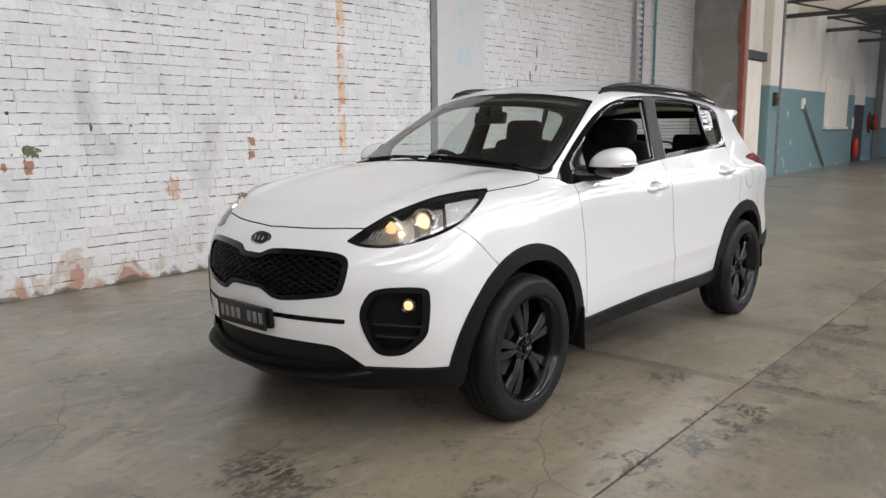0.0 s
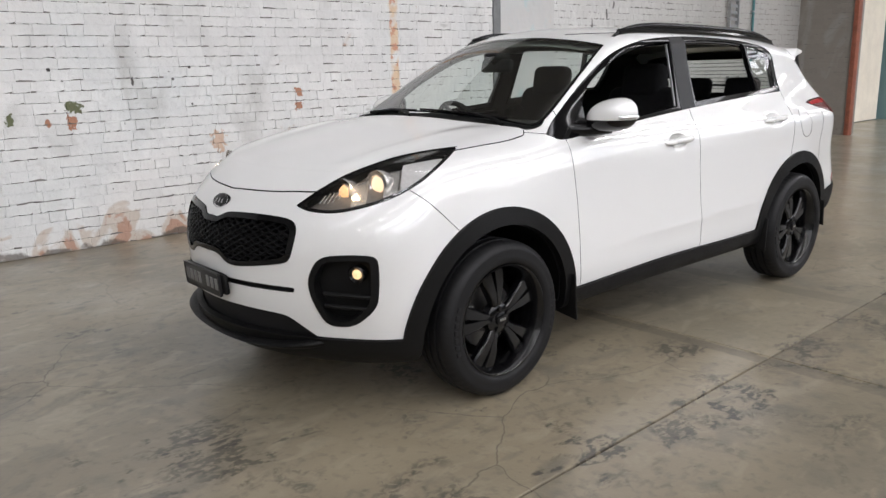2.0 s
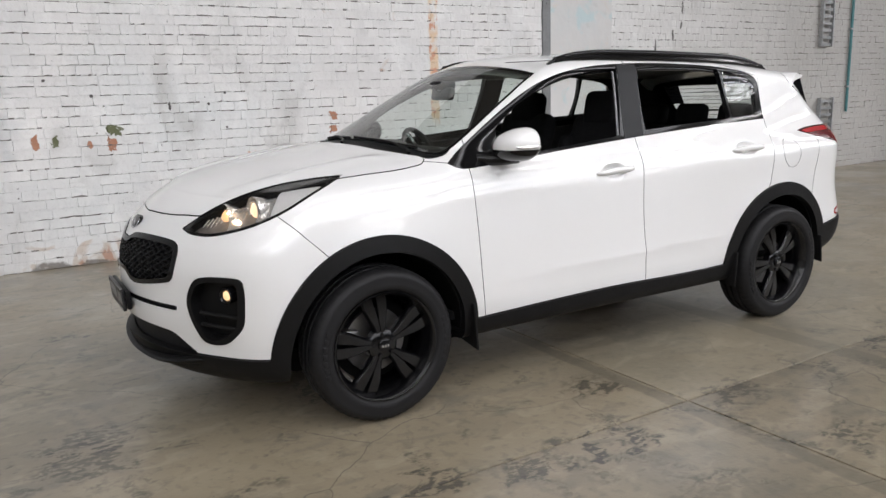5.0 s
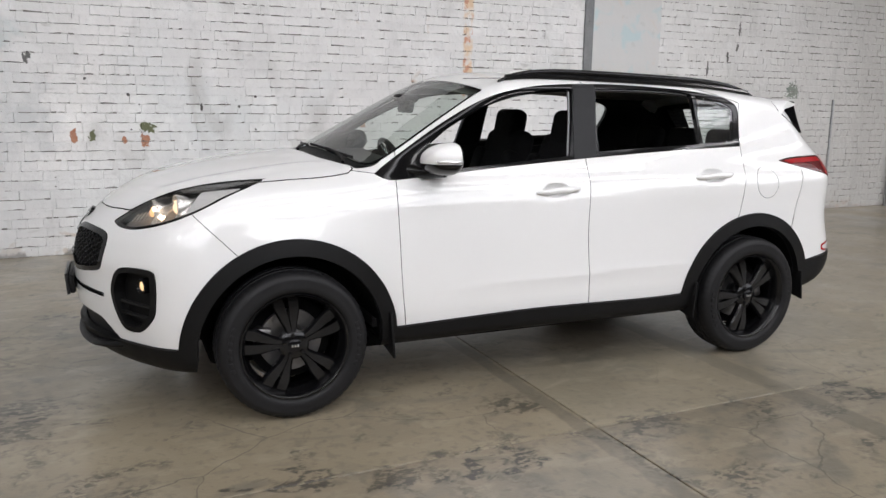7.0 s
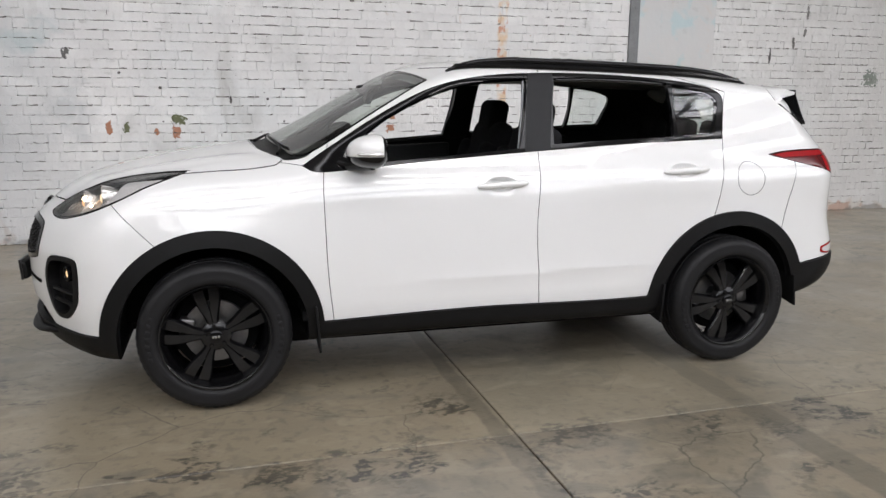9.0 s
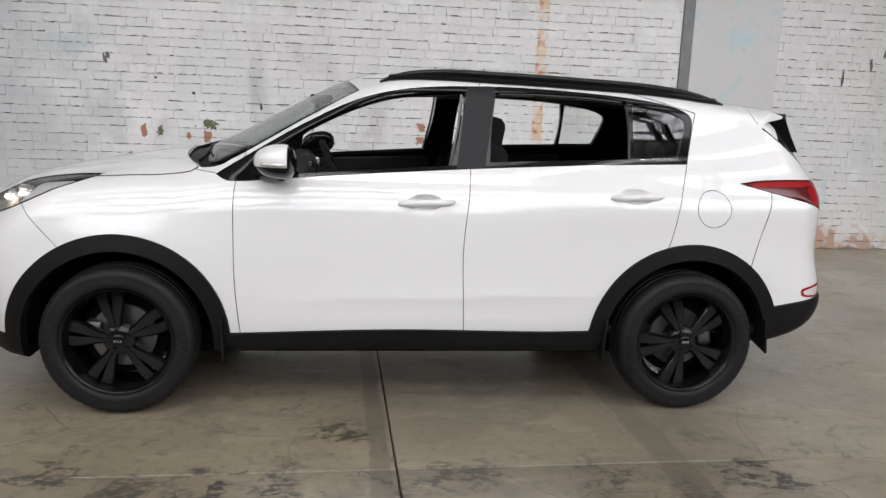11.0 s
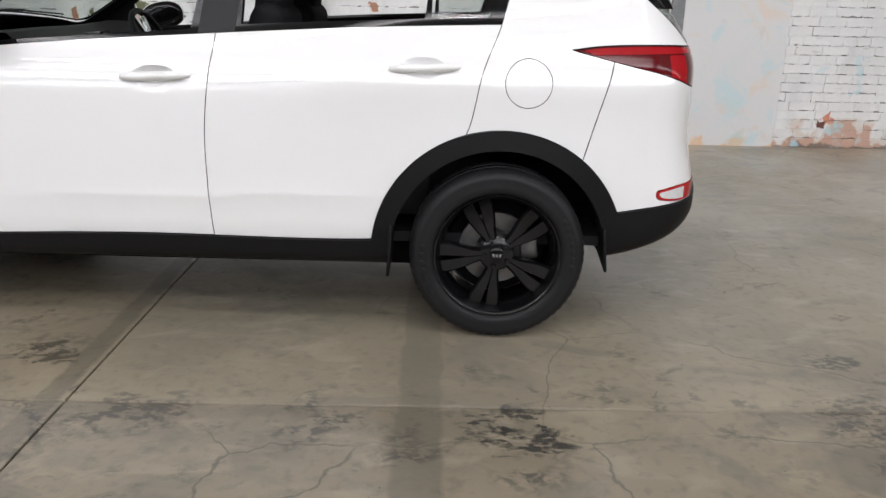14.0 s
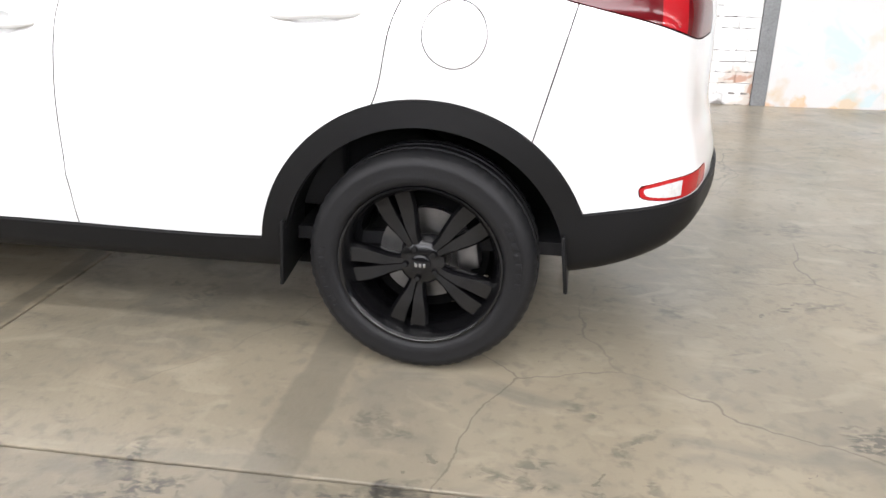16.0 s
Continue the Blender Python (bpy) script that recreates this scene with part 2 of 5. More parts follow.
def split(mesh, d, resettle=True):
    """Cuts a triangle mesh where the value d at its points passes zero: (inside, outside)."""
    v, t = mesh
    d = np.where(np.abs(d) < 1e-6, 1e-6, d)
    s = d[t] < 0
    k = s.sum(1)
    e = np.concatenate([t[:, [0, 1]], t[:, [1, 2]], t[:, [2, 0]]])
    e = e[(d[e[:, 0]] < 0) != (d[e[:, 1]] < 0)]
    if len(e) == 0:
        none = (np.zeros((0, 3)), np.zeros((0, 3), int))
        return (mesh, none) if k.sum() else (none, mesh)
    key = np.unique(np.sort(e, 1), axis=0)
    w = d[key[:, 0]] / (d[key[:, 0]] - d[key[:, 1]])
    extra = v[key[:, 0]] * (1 - w)[:, None] + v[key[:, 1]] * w[:, None]
    if resettle:
        extra = settle(extra, 2)
    code = key[:, 0] * len(v) + key[:, 1]
    order = np.argsort(code)

    def mid(a, b):
        lo, hi = np.minimum(a, b), np.maximum(a, b)
        return len(v) + order[np.searchsorted(code[order], lo * len(v) + hi)]
    allv = np.concatenate([v, extra])
    groups = {True: [t[k == 3]], False: [t[k == 0]]}
    for lone, inside in ((1, True), (2, False)):
        m = t[k == lone]
        if len(m):
            i = np.argmax((d[m] < 0) == inside, 1)
            r = np.arange(len(m))
            a, b, c = m[r, i], m[r, (i + 1) % 3], m[r, (i + 2) % 3]
            ab, ca = mid(a, b), mid(c, a)
            groups[inside].append(np.stack([a, ab, ca], 1))
            groups[not inside] += [np.stack([ab, b, c], 1), np.stack([ab, c, ca], 1)]
    out = []
    for inside in (True, False):
        f = np.concatenate(groups[inside])
        used, f = np.unique(f, return_inverse=True)
        f = f.reshape(-1, 3)
        f = f[(f[:, 0] != f[:, 1]) & (f[:, 1] != f[:, 2]) & (f[:, 0] != f[:, 2])]
        out.append((allv[used], f))
    return out


def outline(pts, corners=(), n=8):
    """A closed smooth line through a few points, sharp at the named ones."""
    p = np.array(pts, float)
    m, out = len(p), []
    for i in range(m):
        a, b, c, d = p[i - 1], p[i], p[(i + 1) % m], p[(i + 2) % m]
        t1 = (c - a) / 2 if i not in corners else (c - b)
        t2 = (d - b) / 2 if (i + 1) % m not in corners else (c - b)
        L = np.linalg.norm(c - b)
        t1, t2 = (t * min(1, 1.2 * L / (np.linalg.norm(t) + 1e-9)) for t in (t1, t2))
        for s in np.linspace(0, 1, n, endpoint=False):
            out.append(b * (1 + 2 * s) * (1 - s) ** 2 + t1 * s * (1 - s) ** 2 + c * s * s * (3 - 2 * s) + t2 * s * s * (s - 1))
    return np.array(out)


def within(q, line, chunk=4000):
    """Signed distance of points to a closed line, below zero inside it."""
    a, b = line, np.roll(line, -1, 0)
    res = np.empty(len(q))
    for i in range(0, len(q), chunk):
        p = q[i:i + chunk, None, :]
        ab = b - a
        s = np.clip(((p - a) * ab).sum(-1) / np.maximum((ab * ab).sum(-1), 1e-12), 0, 1)
        dist = np.sqrt((((a + s[..., None] * ab) - p) ** 2).sum(-1)).min(1)
        up = (a[:, 1] > p[..., 1]) != (b[:, 1] > p[..., 1])
        cross = up & (p[..., 0] < (b[:, 0] - a[:, 0]) * (p[..., 1] - a[:, 1]) / np.where(b[:, 1] == a[:, 1], 1e-9, b[:, 1] - a[:, 1]) + a[:, 0])
        res[i:i + chunk] = np.where(cross.sum(1) % 2, -dist, dist)
    return res


def link(name, verts, faces, mat, parent=None, label="", smooth=True, normals=None):
    me = bpy.data.meshes.new(name)
    me.from_pydata(np.asarray(verts).tolist(), [], [list(map(int, f)) for f in faces])
    me.materials.append(mat)
    me.shade_smooth() if smooth else me.shade_flat()
    if normals is not None:
        me.normals_split_custom_set(normals)
    ob = new(name, me)
    ob.parent = parent
    return tagged(ob, label)


def edged(ob, edge, first):
    """Gives the faces after the first few, the cut edges of a panel, a material of their own."""
    if edge is not None:
        ob.data.materials.append(edge)
        k = np.zeros(len(ob.data.polygons), np.int32)
        k[first:] = 1
        ob.data.polygons.foreach_set("material_index", k)
    return ob


def panel(name, mesh, mat, parent, label="", thick=.014, lift=0., side=1, both=False, edge=None):
    """A sheet part of the body with thickness: side 1 is the car's left, -1 its right, both joins the two halves."""
    v, t = mesh
    if len(t) == 0:
        return None
    n, _ = slope(v)
    if both:
        seam = np.abs(v[:, 0]) < 1e-4
    e = np.concatenate([t[:, [0, 1]], t[:, [1, 2]], t[:, [2, 0]]])
    code = np.sort(e, 1)
    _, first, cnt = np.unique(code, axis=0, return_index=True, return_counts=True)
    rim = e[first[cnt == 1]]
    if both:
        rim = rim[~(seam[rim[:, 0]] & seam[rim[:, 1]])]
    top = v + n * lift
    ring, inv = np.unique(rim, return_inverse=True)
    inv = inv.reshape(-1, 2) + len(v)
    low = top[ring] - n[ring] * thick
    verts = np.concatenate([top, low])
    quads = np.stack([rim[:, 1], rim[:, 0], inv[:, 0], inv[:, 1]], 1)
    nq = np.cross(verts[quads[:, 1]] - verts[quads[:, 0]], verts[quads[:, 3]] - verts[quads[:, 0]])
    nq /= np.linalg.norm(nq, axis=1, keepdims=True) + 1e-12
    loops_t, loops_q = n[t].reshape(-1, 3), np.repeat(nq, 4, 0)

    def mirrored():
        k = np.array([-1, 1, 1])
        return verts * k, t[:, ::-1], quads[:, ::-1], (n[t[:, ::-1]] * k).reshape(-1, 3), loops_q * k
    if both:
        mv, mt, mq, ml, mlq = mirrored()
        verts2 = np.concatenate([verts, mv])
        o = len(verts)
        faces = list(t) + list(mt + o) + list(quads) + list(mq + o)
        nor = np.concatenate([loops_t, ml, loops_q, mlq])
        return edged(link(name, verts2, faces, mat, parent, label, normals=nor), edge, 2 * len(t))
    if side < 0:
        mv, mt, mq, ml, mlq = mirrored()
        return edged(link(name, mv, list(mt) + list(mq), mat, parent, label, normals=np.concatenate([ml, mlq])), edge, len(t))
    return edged(link(name, verts, list(t) + list(quads), mat, parent, label, normals=np.concatenate([loops_t, loops_q])), edge, len(t))


def part(name, bm, mat, parent=None, label="", m=None, smooth=True, angle=40):
    """Links a bmesh as one mesh object under a thing or a part."""
    if m is not None:
        bm.transform(m)
    bmesh.ops.recalc_face_normals(bm, faces=bm.faces)
    if smooth:
        for f in bm.faces:
            f.smooth = True
        for e in bm.edges:
            e.smooth = len(e.link_faces) == 2 and e.calc_face_angle(0) < radians(angle)
    me = bpy.data.meshes.new(name)
    bm.to_mesh(me)
    bm.free()
    me.materials.append(mat)
    ob = new(name, me)
    ob.parent = parent
    return tagged(ob, label)


def box(x0, x1, y0, y1, z0, z1, r=0., seg=2, bm=None):
    b = bmesh.new()
    g = bmesh.ops.create_cube(b, size=1)
    bmesh.ops.scale(b, vec=(x1 - x0, y1 - y0, z1 - z0), verts=b.verts)
    bmesh.ops.translate(b, vec=((x0 + x1) / 2, (y0 + y1) / 2, (z0 + z1) / 2), verts=b.verts)
    if r:
        bmesh.ops.bevel(b, geom=b.edges[:], offset=r, segments=seg, profile=.5, affect="EDGES")
    return b if bm is None else join(bm, b)


def join(bm, other):
    me = bpy.data.meshes.new("joined")
    other.to_mesh(me)
    other.free()
    bm.from_mesh(me)
    bpy.data.meshes.remove(me)
    return bm


def rod(a, b, r, seg=10, r2=None):
    bm = bmesh.new()
    a, b = Vector(a), Vector(b)
    bmesh.ops.create_cone(bm, cap_ends=True, segments=seg, radius1=r, radius2=r if r2 is None else r2, depth=(b - a).length)
    bm.transform(Matrix.Translation((a + b) / 2) @ (b - a).to_track_quat("Z", "Y").to_matrix().to_4x4())
    return bm


def lathe(profile, seg=48, closed=False):
    """Turns (radius, x) points about the x axis."""
    bm = bmesh.new()
    rings = [[bm.verts.new((x, r * math.cos(2 * math.pi * i / seg), r * math.sin(2 * math.pi * i / seg))) for i in range(seg)] for r, x in profile]
    pairs = list(zip(rings, rings[1:])) + ([(rings[-1], rings[0])] if closed else [])
    for a, b in pairs:
        for i in range(seg):
            bm.faces.new((a[i], a[(i + 1) % seg], b[(i + 1) % seg], b[i]))
    return bm


def prism(pts, depth, r=0., seg=2):
    """A flat outline in x, y pushed up by depth, its upper edge rounded."""
    bm = bmesh.new()
    f = bm.faces.new([bm.verts.new((x, y, 0)) for x, y in pts])
    g = bmesh.ops.extrude_face_region(bm, geom=[f])
    up = [v for v in g["geom"] if isinstance(v, bmesh.types.BMVert)]
    bmesh.ops.translate(bm, vec=(0, 0, depth), verts=up)
    if r:
        s = set(up)
        bmesh.ops.bevel(bm, geom=[e for e in bm.edges if e.verts[0] in s and e.verts[1] in s], offset=r, segments=seg, profile=.5, affect="EDGES")
    return bm


def tube(points, r, seg=8, close=False):
    """A round bar along a line of points."""
    pts = [Vector(p) for p in points]
    bm, rings = bmesh.new(), []
    for i, p in enumerate(pts):
        d = (pts[min(i + 1, len(pts) - 1)] - pts[max(i - 1, 0)]).normalized()
        if close:
            d = (pts[(i + 1) % len(pts)] - pts[i - 1]).normalized()
        q = d.to_track_quat("Z", "Y")
        rr = r if not isinstance(r, (list, tuple)) else r[i]
        rings.append([bm.verts.new(p + q @ Vector((rr * math.cos(2 * math.pi * k / seg), rr * math.sin(2 * math.pi * k / seg), 0))) for k in range(seg)])
    for a, b in list(zip(rings, rings[1:])) + ([(rings[-1], rings[0])] if close else []):
        for k in range(seg):
            bm.faces.new((a[k], a[(k + 1) % seg], b[(k + 1) % seg], b[k]))
    if not close:
        bm.faces.new(rings[0][::-1])
        bm.faces.new(rings[-1])
    return bm


def thing(name, label, category, m=None, group="", kind=""):
    ob = new(name)
    if m is not None:
        ob.matrix_world = m
    return tagged(ob, label, category, group, kind)


# ---- the car ----
car = thing("car", "white SUV with black wheels and cladding parked on concrete", "car",
            pose(-2.81, 2.92, 0, 0, 0, -1.1))
WHEELBASE, HUB, ARCH = 2.67, .343, .418

skin = grid_skin()
skin = split(skin, -skin[0][:, 0], False)[0]
skin[0][np.abs(skin[0][:, 0]) < 1e-3, 0] = 0

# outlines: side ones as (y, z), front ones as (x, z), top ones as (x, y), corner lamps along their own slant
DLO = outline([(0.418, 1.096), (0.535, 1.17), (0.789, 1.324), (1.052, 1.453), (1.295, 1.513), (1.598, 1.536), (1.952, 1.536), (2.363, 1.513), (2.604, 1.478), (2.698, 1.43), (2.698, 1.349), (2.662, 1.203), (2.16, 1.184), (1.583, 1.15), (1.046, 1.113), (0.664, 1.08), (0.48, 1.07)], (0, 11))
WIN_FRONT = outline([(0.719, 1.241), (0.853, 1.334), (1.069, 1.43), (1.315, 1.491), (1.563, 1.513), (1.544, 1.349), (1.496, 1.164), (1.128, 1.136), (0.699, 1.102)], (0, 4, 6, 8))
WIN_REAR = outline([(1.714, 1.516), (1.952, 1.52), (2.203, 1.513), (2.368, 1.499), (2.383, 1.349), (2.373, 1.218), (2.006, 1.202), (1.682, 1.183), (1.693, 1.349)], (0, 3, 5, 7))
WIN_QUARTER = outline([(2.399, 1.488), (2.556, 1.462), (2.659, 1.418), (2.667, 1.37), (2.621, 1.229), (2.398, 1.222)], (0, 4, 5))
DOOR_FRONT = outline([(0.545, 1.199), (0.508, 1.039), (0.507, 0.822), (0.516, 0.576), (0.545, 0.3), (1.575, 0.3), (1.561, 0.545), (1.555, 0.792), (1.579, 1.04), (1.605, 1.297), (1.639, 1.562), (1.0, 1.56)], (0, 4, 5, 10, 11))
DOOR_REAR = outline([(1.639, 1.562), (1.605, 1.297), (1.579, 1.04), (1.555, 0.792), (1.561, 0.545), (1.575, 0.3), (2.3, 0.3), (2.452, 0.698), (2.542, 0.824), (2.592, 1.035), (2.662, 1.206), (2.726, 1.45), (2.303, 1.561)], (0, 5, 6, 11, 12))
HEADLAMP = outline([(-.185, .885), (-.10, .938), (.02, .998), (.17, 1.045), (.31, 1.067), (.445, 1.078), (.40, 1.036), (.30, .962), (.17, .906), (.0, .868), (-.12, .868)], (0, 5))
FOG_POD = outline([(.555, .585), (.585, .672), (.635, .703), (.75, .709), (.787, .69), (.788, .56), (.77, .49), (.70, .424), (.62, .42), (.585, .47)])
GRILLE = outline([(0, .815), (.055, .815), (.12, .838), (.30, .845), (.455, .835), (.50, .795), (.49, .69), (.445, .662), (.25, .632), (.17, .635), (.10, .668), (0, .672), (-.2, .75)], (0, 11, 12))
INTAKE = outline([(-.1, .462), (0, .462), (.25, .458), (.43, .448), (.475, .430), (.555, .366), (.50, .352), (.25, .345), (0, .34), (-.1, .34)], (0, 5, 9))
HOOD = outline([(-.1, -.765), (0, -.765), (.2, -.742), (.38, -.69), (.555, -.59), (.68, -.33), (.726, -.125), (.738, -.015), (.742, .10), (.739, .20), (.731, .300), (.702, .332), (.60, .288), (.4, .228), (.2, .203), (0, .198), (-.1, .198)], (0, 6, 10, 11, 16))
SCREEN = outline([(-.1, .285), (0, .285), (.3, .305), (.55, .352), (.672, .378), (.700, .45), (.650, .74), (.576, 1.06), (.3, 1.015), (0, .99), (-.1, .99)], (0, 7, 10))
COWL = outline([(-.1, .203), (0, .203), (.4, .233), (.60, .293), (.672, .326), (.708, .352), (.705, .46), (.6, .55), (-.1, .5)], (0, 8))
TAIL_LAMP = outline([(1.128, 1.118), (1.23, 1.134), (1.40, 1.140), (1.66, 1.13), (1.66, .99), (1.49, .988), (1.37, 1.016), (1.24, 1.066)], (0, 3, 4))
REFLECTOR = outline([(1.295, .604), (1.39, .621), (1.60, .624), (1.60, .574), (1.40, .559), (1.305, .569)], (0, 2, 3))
SILL = curve([(-1.0, .365), (-.5, .362), (.2, .37), (.54, .38), (1.2, .398), (2.3, .402), (2.8, .47), (3.1, .515), (3.4, .555), (3.6, .56)])


def on_side(v):
    return np.where(v[:, 0] > .3, 0, 1)


def cut(mesh, d, gap=.0022):
    """Takes the inside of an outline out of a mesh and leaves a joint round it."""
    inside, rest = split(mesh, d(mesh[0]) + gap)
    if gap:
        rest = split(rest, d(rest[0]) - gap)[1]
    return inside, rest


side_line = lambda line: (lambda v: within(v[:, [1, 2]], line) + on_side(v))
front_line = lambda line: (lambda v: within(v[:, [0, 2]], line) + np.where(v[:, 1] < 0, 0, 1))
top_line = lambda line: (lambda v: within(v[:, [0, 1]], line) + np.where(v[:, 2] > .84, 0, 1))
head_line = lambda line: (lambda v: within(np.stack([(v[:, 0] + v[:, 1]) * .7071, v[:, 2]], 1), line) + np.where((v[:, 1] < .2) & (v[:, 0] > .3), 0, 1))
tail_line = lambda line: (lambda v: within(np.stack([-.8 * v[:, 0] + .6 * v[:, 1], v[:, 2]], 1), line) + np.where((v[:, 1] > 2.5) & (v[:, 0] > .2), 0, 1))


def arch(v, r):
    d = np.full(len(v), 1.)
    for a in (0, WHEELBASE):
        d = np.minimum(d, np.hypot(v[:, 1] - a, v[:, 2] - HUB + .005) - r)
    low = np.minimum(np.abs(v[:, 1]), np.abs(v[:, 1] - WHEELBASE)) - r
    d = np.where(v[:, 2] < HUB - .01, low, d)
    return d + on_side(v)


def clad_area(v):
    return np.minimum(arch(v, .492), v[:, 2] - SILL(v[:, 1]))


# openings of the wheel arches, then the black lower band, then lamps, glass and panels
_, rest = split(skin, arch(skin[0], ARCH))
inner_base = rest
clad, rest = cut(rest, clad_area, .0015)
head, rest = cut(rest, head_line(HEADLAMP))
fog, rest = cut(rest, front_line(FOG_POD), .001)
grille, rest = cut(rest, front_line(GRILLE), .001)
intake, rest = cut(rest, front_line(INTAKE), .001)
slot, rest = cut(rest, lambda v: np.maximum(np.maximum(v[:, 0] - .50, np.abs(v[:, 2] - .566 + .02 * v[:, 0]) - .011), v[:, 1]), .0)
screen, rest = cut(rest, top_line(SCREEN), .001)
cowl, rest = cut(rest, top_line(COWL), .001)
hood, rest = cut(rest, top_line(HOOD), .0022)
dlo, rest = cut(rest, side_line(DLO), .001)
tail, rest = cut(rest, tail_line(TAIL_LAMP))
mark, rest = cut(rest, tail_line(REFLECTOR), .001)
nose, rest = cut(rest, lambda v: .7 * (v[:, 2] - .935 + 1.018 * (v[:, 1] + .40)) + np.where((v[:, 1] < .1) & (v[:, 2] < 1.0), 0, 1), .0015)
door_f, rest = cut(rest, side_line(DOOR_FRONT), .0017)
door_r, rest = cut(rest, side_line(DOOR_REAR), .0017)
cup_at = lambda y, z: (lambda v: np.hypot((v[:, 1] - y) / .088, (v[:, 2] - z) / .036) - 1 + on_side(v))
cup_f, door_f = cut(door_f, cup_at(1.373, .997), 0)
cup_r, door_r = cut(door_r, cup_at(2.372, 1.049), 0)
fender, rest = cut(rest, lambda v: np.maximum(v[:, 1] - .55, np.where(v[:, 1] < .31, -.05, v[:, 2] - 1.112 + .12 * (v[:, 1] - .31))) + np.where(v[:, 1] < .6, 0, 1), .0012)
cap, rest = cut(rest, lambda v: np.hypot(v[:, 1] - 2.761, v[:, 2] - 1.0) - .087 + on_side(v), .0014)
rear_bumper, rest = cut(rest, lambda v: np.maximum(2.978 + .28 * (v[:, 2] - .72) - v[:, 1], v[:, 2] - 1.09), .002)
rear_glass, rest = cut(rest, lambda v: np.maximum(np.maximum(np.abs(v[:, 2] - 1.30) - .15, v[:, 0] - .60), 3.2 - v[:, 1]), .002)
tailgate, rest = cut(rest, lambda v: np.maximum(3.18 + .5 * (1.2 - v[:, 2]) - v[:, 1], v[:, 0] - .60), .002)

panel("hood", hood, PAINT, car, both=True, lift=.0022, edge=GAP_SHADE)
panel("front_bumper", nose, PAINT, car, both=True, edge=GAP_SHADE)
panel("rear_bumper", rear_bumper, PAINT, car, both=True, edge=GAP_SHADE)
panel("tailgate", tailgate, PAINT, car, both=True, edge=GAP_SHADE)
panel("body_shell", rest, PAINT, car, "white roof, pillars and rear wings", both=True, edge=GAP_SHADE)
panel("windscreen", split(screen, top_line(SCREEN)(screen[0]) + .012)[0], WINDSCREEN, car, "clear windscreen", thick=.004, both=True)
panel("windscreen_border", split(screen, -top_line(SCREEN)(screen[0]) - .012)[0], GLOSS_BLACK, car, "black windscreen edge", thick=.004, both=True)
panel("cowl", cowl, CLAD, car, "black plastic cowl below the windscreen", thick=.02, lift=-.012, both=True)
panel("rear_glass", rear_glass, PANE, car, "dark rear window", thick=.004, both=True)
panel("lower_cladding", clad, CLAD, car, "black plastic sills, arch trims and bumper lips", thick=.03, lift=.012, both=True)
for s in (1, -1):
    panel("front_fender", fender, PAINT, car, side=s, edge=GAP_SHADE)
    fd = panel("front_door", door_f, PAINT, car, side=s, edge=GAP_SHADE)
    rd = panel("rear_door", door_r, PAINT, car, side=s, edge=GAP_SHADE)
    for (cv, ct), d, own in ((cup_f, cup_at(1.373, .997), fd), (cup_r, cup_at(2.372, 1.049), rd)):
        k = np.clip(-d(cv), 0, 1)[:, None]
        cv = (cv - slope(cv)[0] * .022 * k * (2 - k)) * [s, 1, 1]
        link("handle_cup", cv, ct if s > 0 else ct[:, ::-1], PAINT, own, "hollow behind the door handle")
    panel("fuel_flap" if s > 0 else "wing_cover", cap, PAINT, car, side=s, edge=GAP_SHADE)
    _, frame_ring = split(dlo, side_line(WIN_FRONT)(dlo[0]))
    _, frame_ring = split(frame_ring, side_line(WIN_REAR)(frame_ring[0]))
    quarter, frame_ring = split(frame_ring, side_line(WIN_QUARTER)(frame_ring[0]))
    pillar, frame_ring = split(frame_ring, np.abs(frame_ring[0][:, 1] - 1.59 - .14 * (frame_ring[0][:, 2] - 1.15)) - .068)
    panel("window_frame", frame_ring, GLOSS_BLACK, car, "gloss black window surround", thick=.03, lift=-.003, side=s)
    panel("door_pillar_cover", pillar, SATIN_BLACK, car, "satin black pillar cover", thick=.03, lift=-.001, side=s)
    panel("quarter_window", quarter, PANE, car, "tinted rear quarter glass", thick=.004, lift=-.006, side=s)
# inner skin of the cabin and engine bay, dark behind the joints
inner = split(inner_base, head_line(HEADLAMP)(inner_base[0]) + .004)[1]
inner = split(inner, front_line(FOG_POD)(inner[0]) + .006)[1]
inner = split(inner, front_line(GRILLE)(inner[0]) + .006)[1]
inner = split(inner, side_line(WIN_FRONT)(inner[0]))[1]
inner = split(inner, side_line(WIN_REAR)(inner[0]))[1]
inner = split(inner, side_line(WIN_QUARTER)(inner[0]) - .004)[1]
inner = split(inner, top_line(SCREEN)(inner[0]) + .03)[1]
inner = split(inner, np.maximum(np.maximum(np.abs(inner[0][:, 2] - 1.30) - .13, inner[0][:, 0] - .56), 3.2 - inner[0][:, 1]))[1]
lining, trim = split(inner, 1.50 - inner[0][:, 2])
panel("headliner", lining, HEADLINER, car, "pale cloth headliner", thick=.004, lift=-.032, both=True)
panel("inner_trim", trim, CABIN, car, "black inner trim", thick=.004, lift=-.026, both=True)


# ---- fittings of the car ----
def outward(p, d, far=1.2):
    """The skin met from inside along d, for many points at once."""
    p, d = np.atleast_2d(np.array(p, float)), np.array(d, float)
    lo, hi = np.zeros(len(p)), np.full(len(p), far)
    for _ in range(18):
        mid = (lo + hi) / 2
        inside = body(*(p + d * mid[:, None]).T) < 0
        lo, hi = np.where(inside, mid, lo), np.where(inside, hi, mid)
    return p + d * lo[:, None]


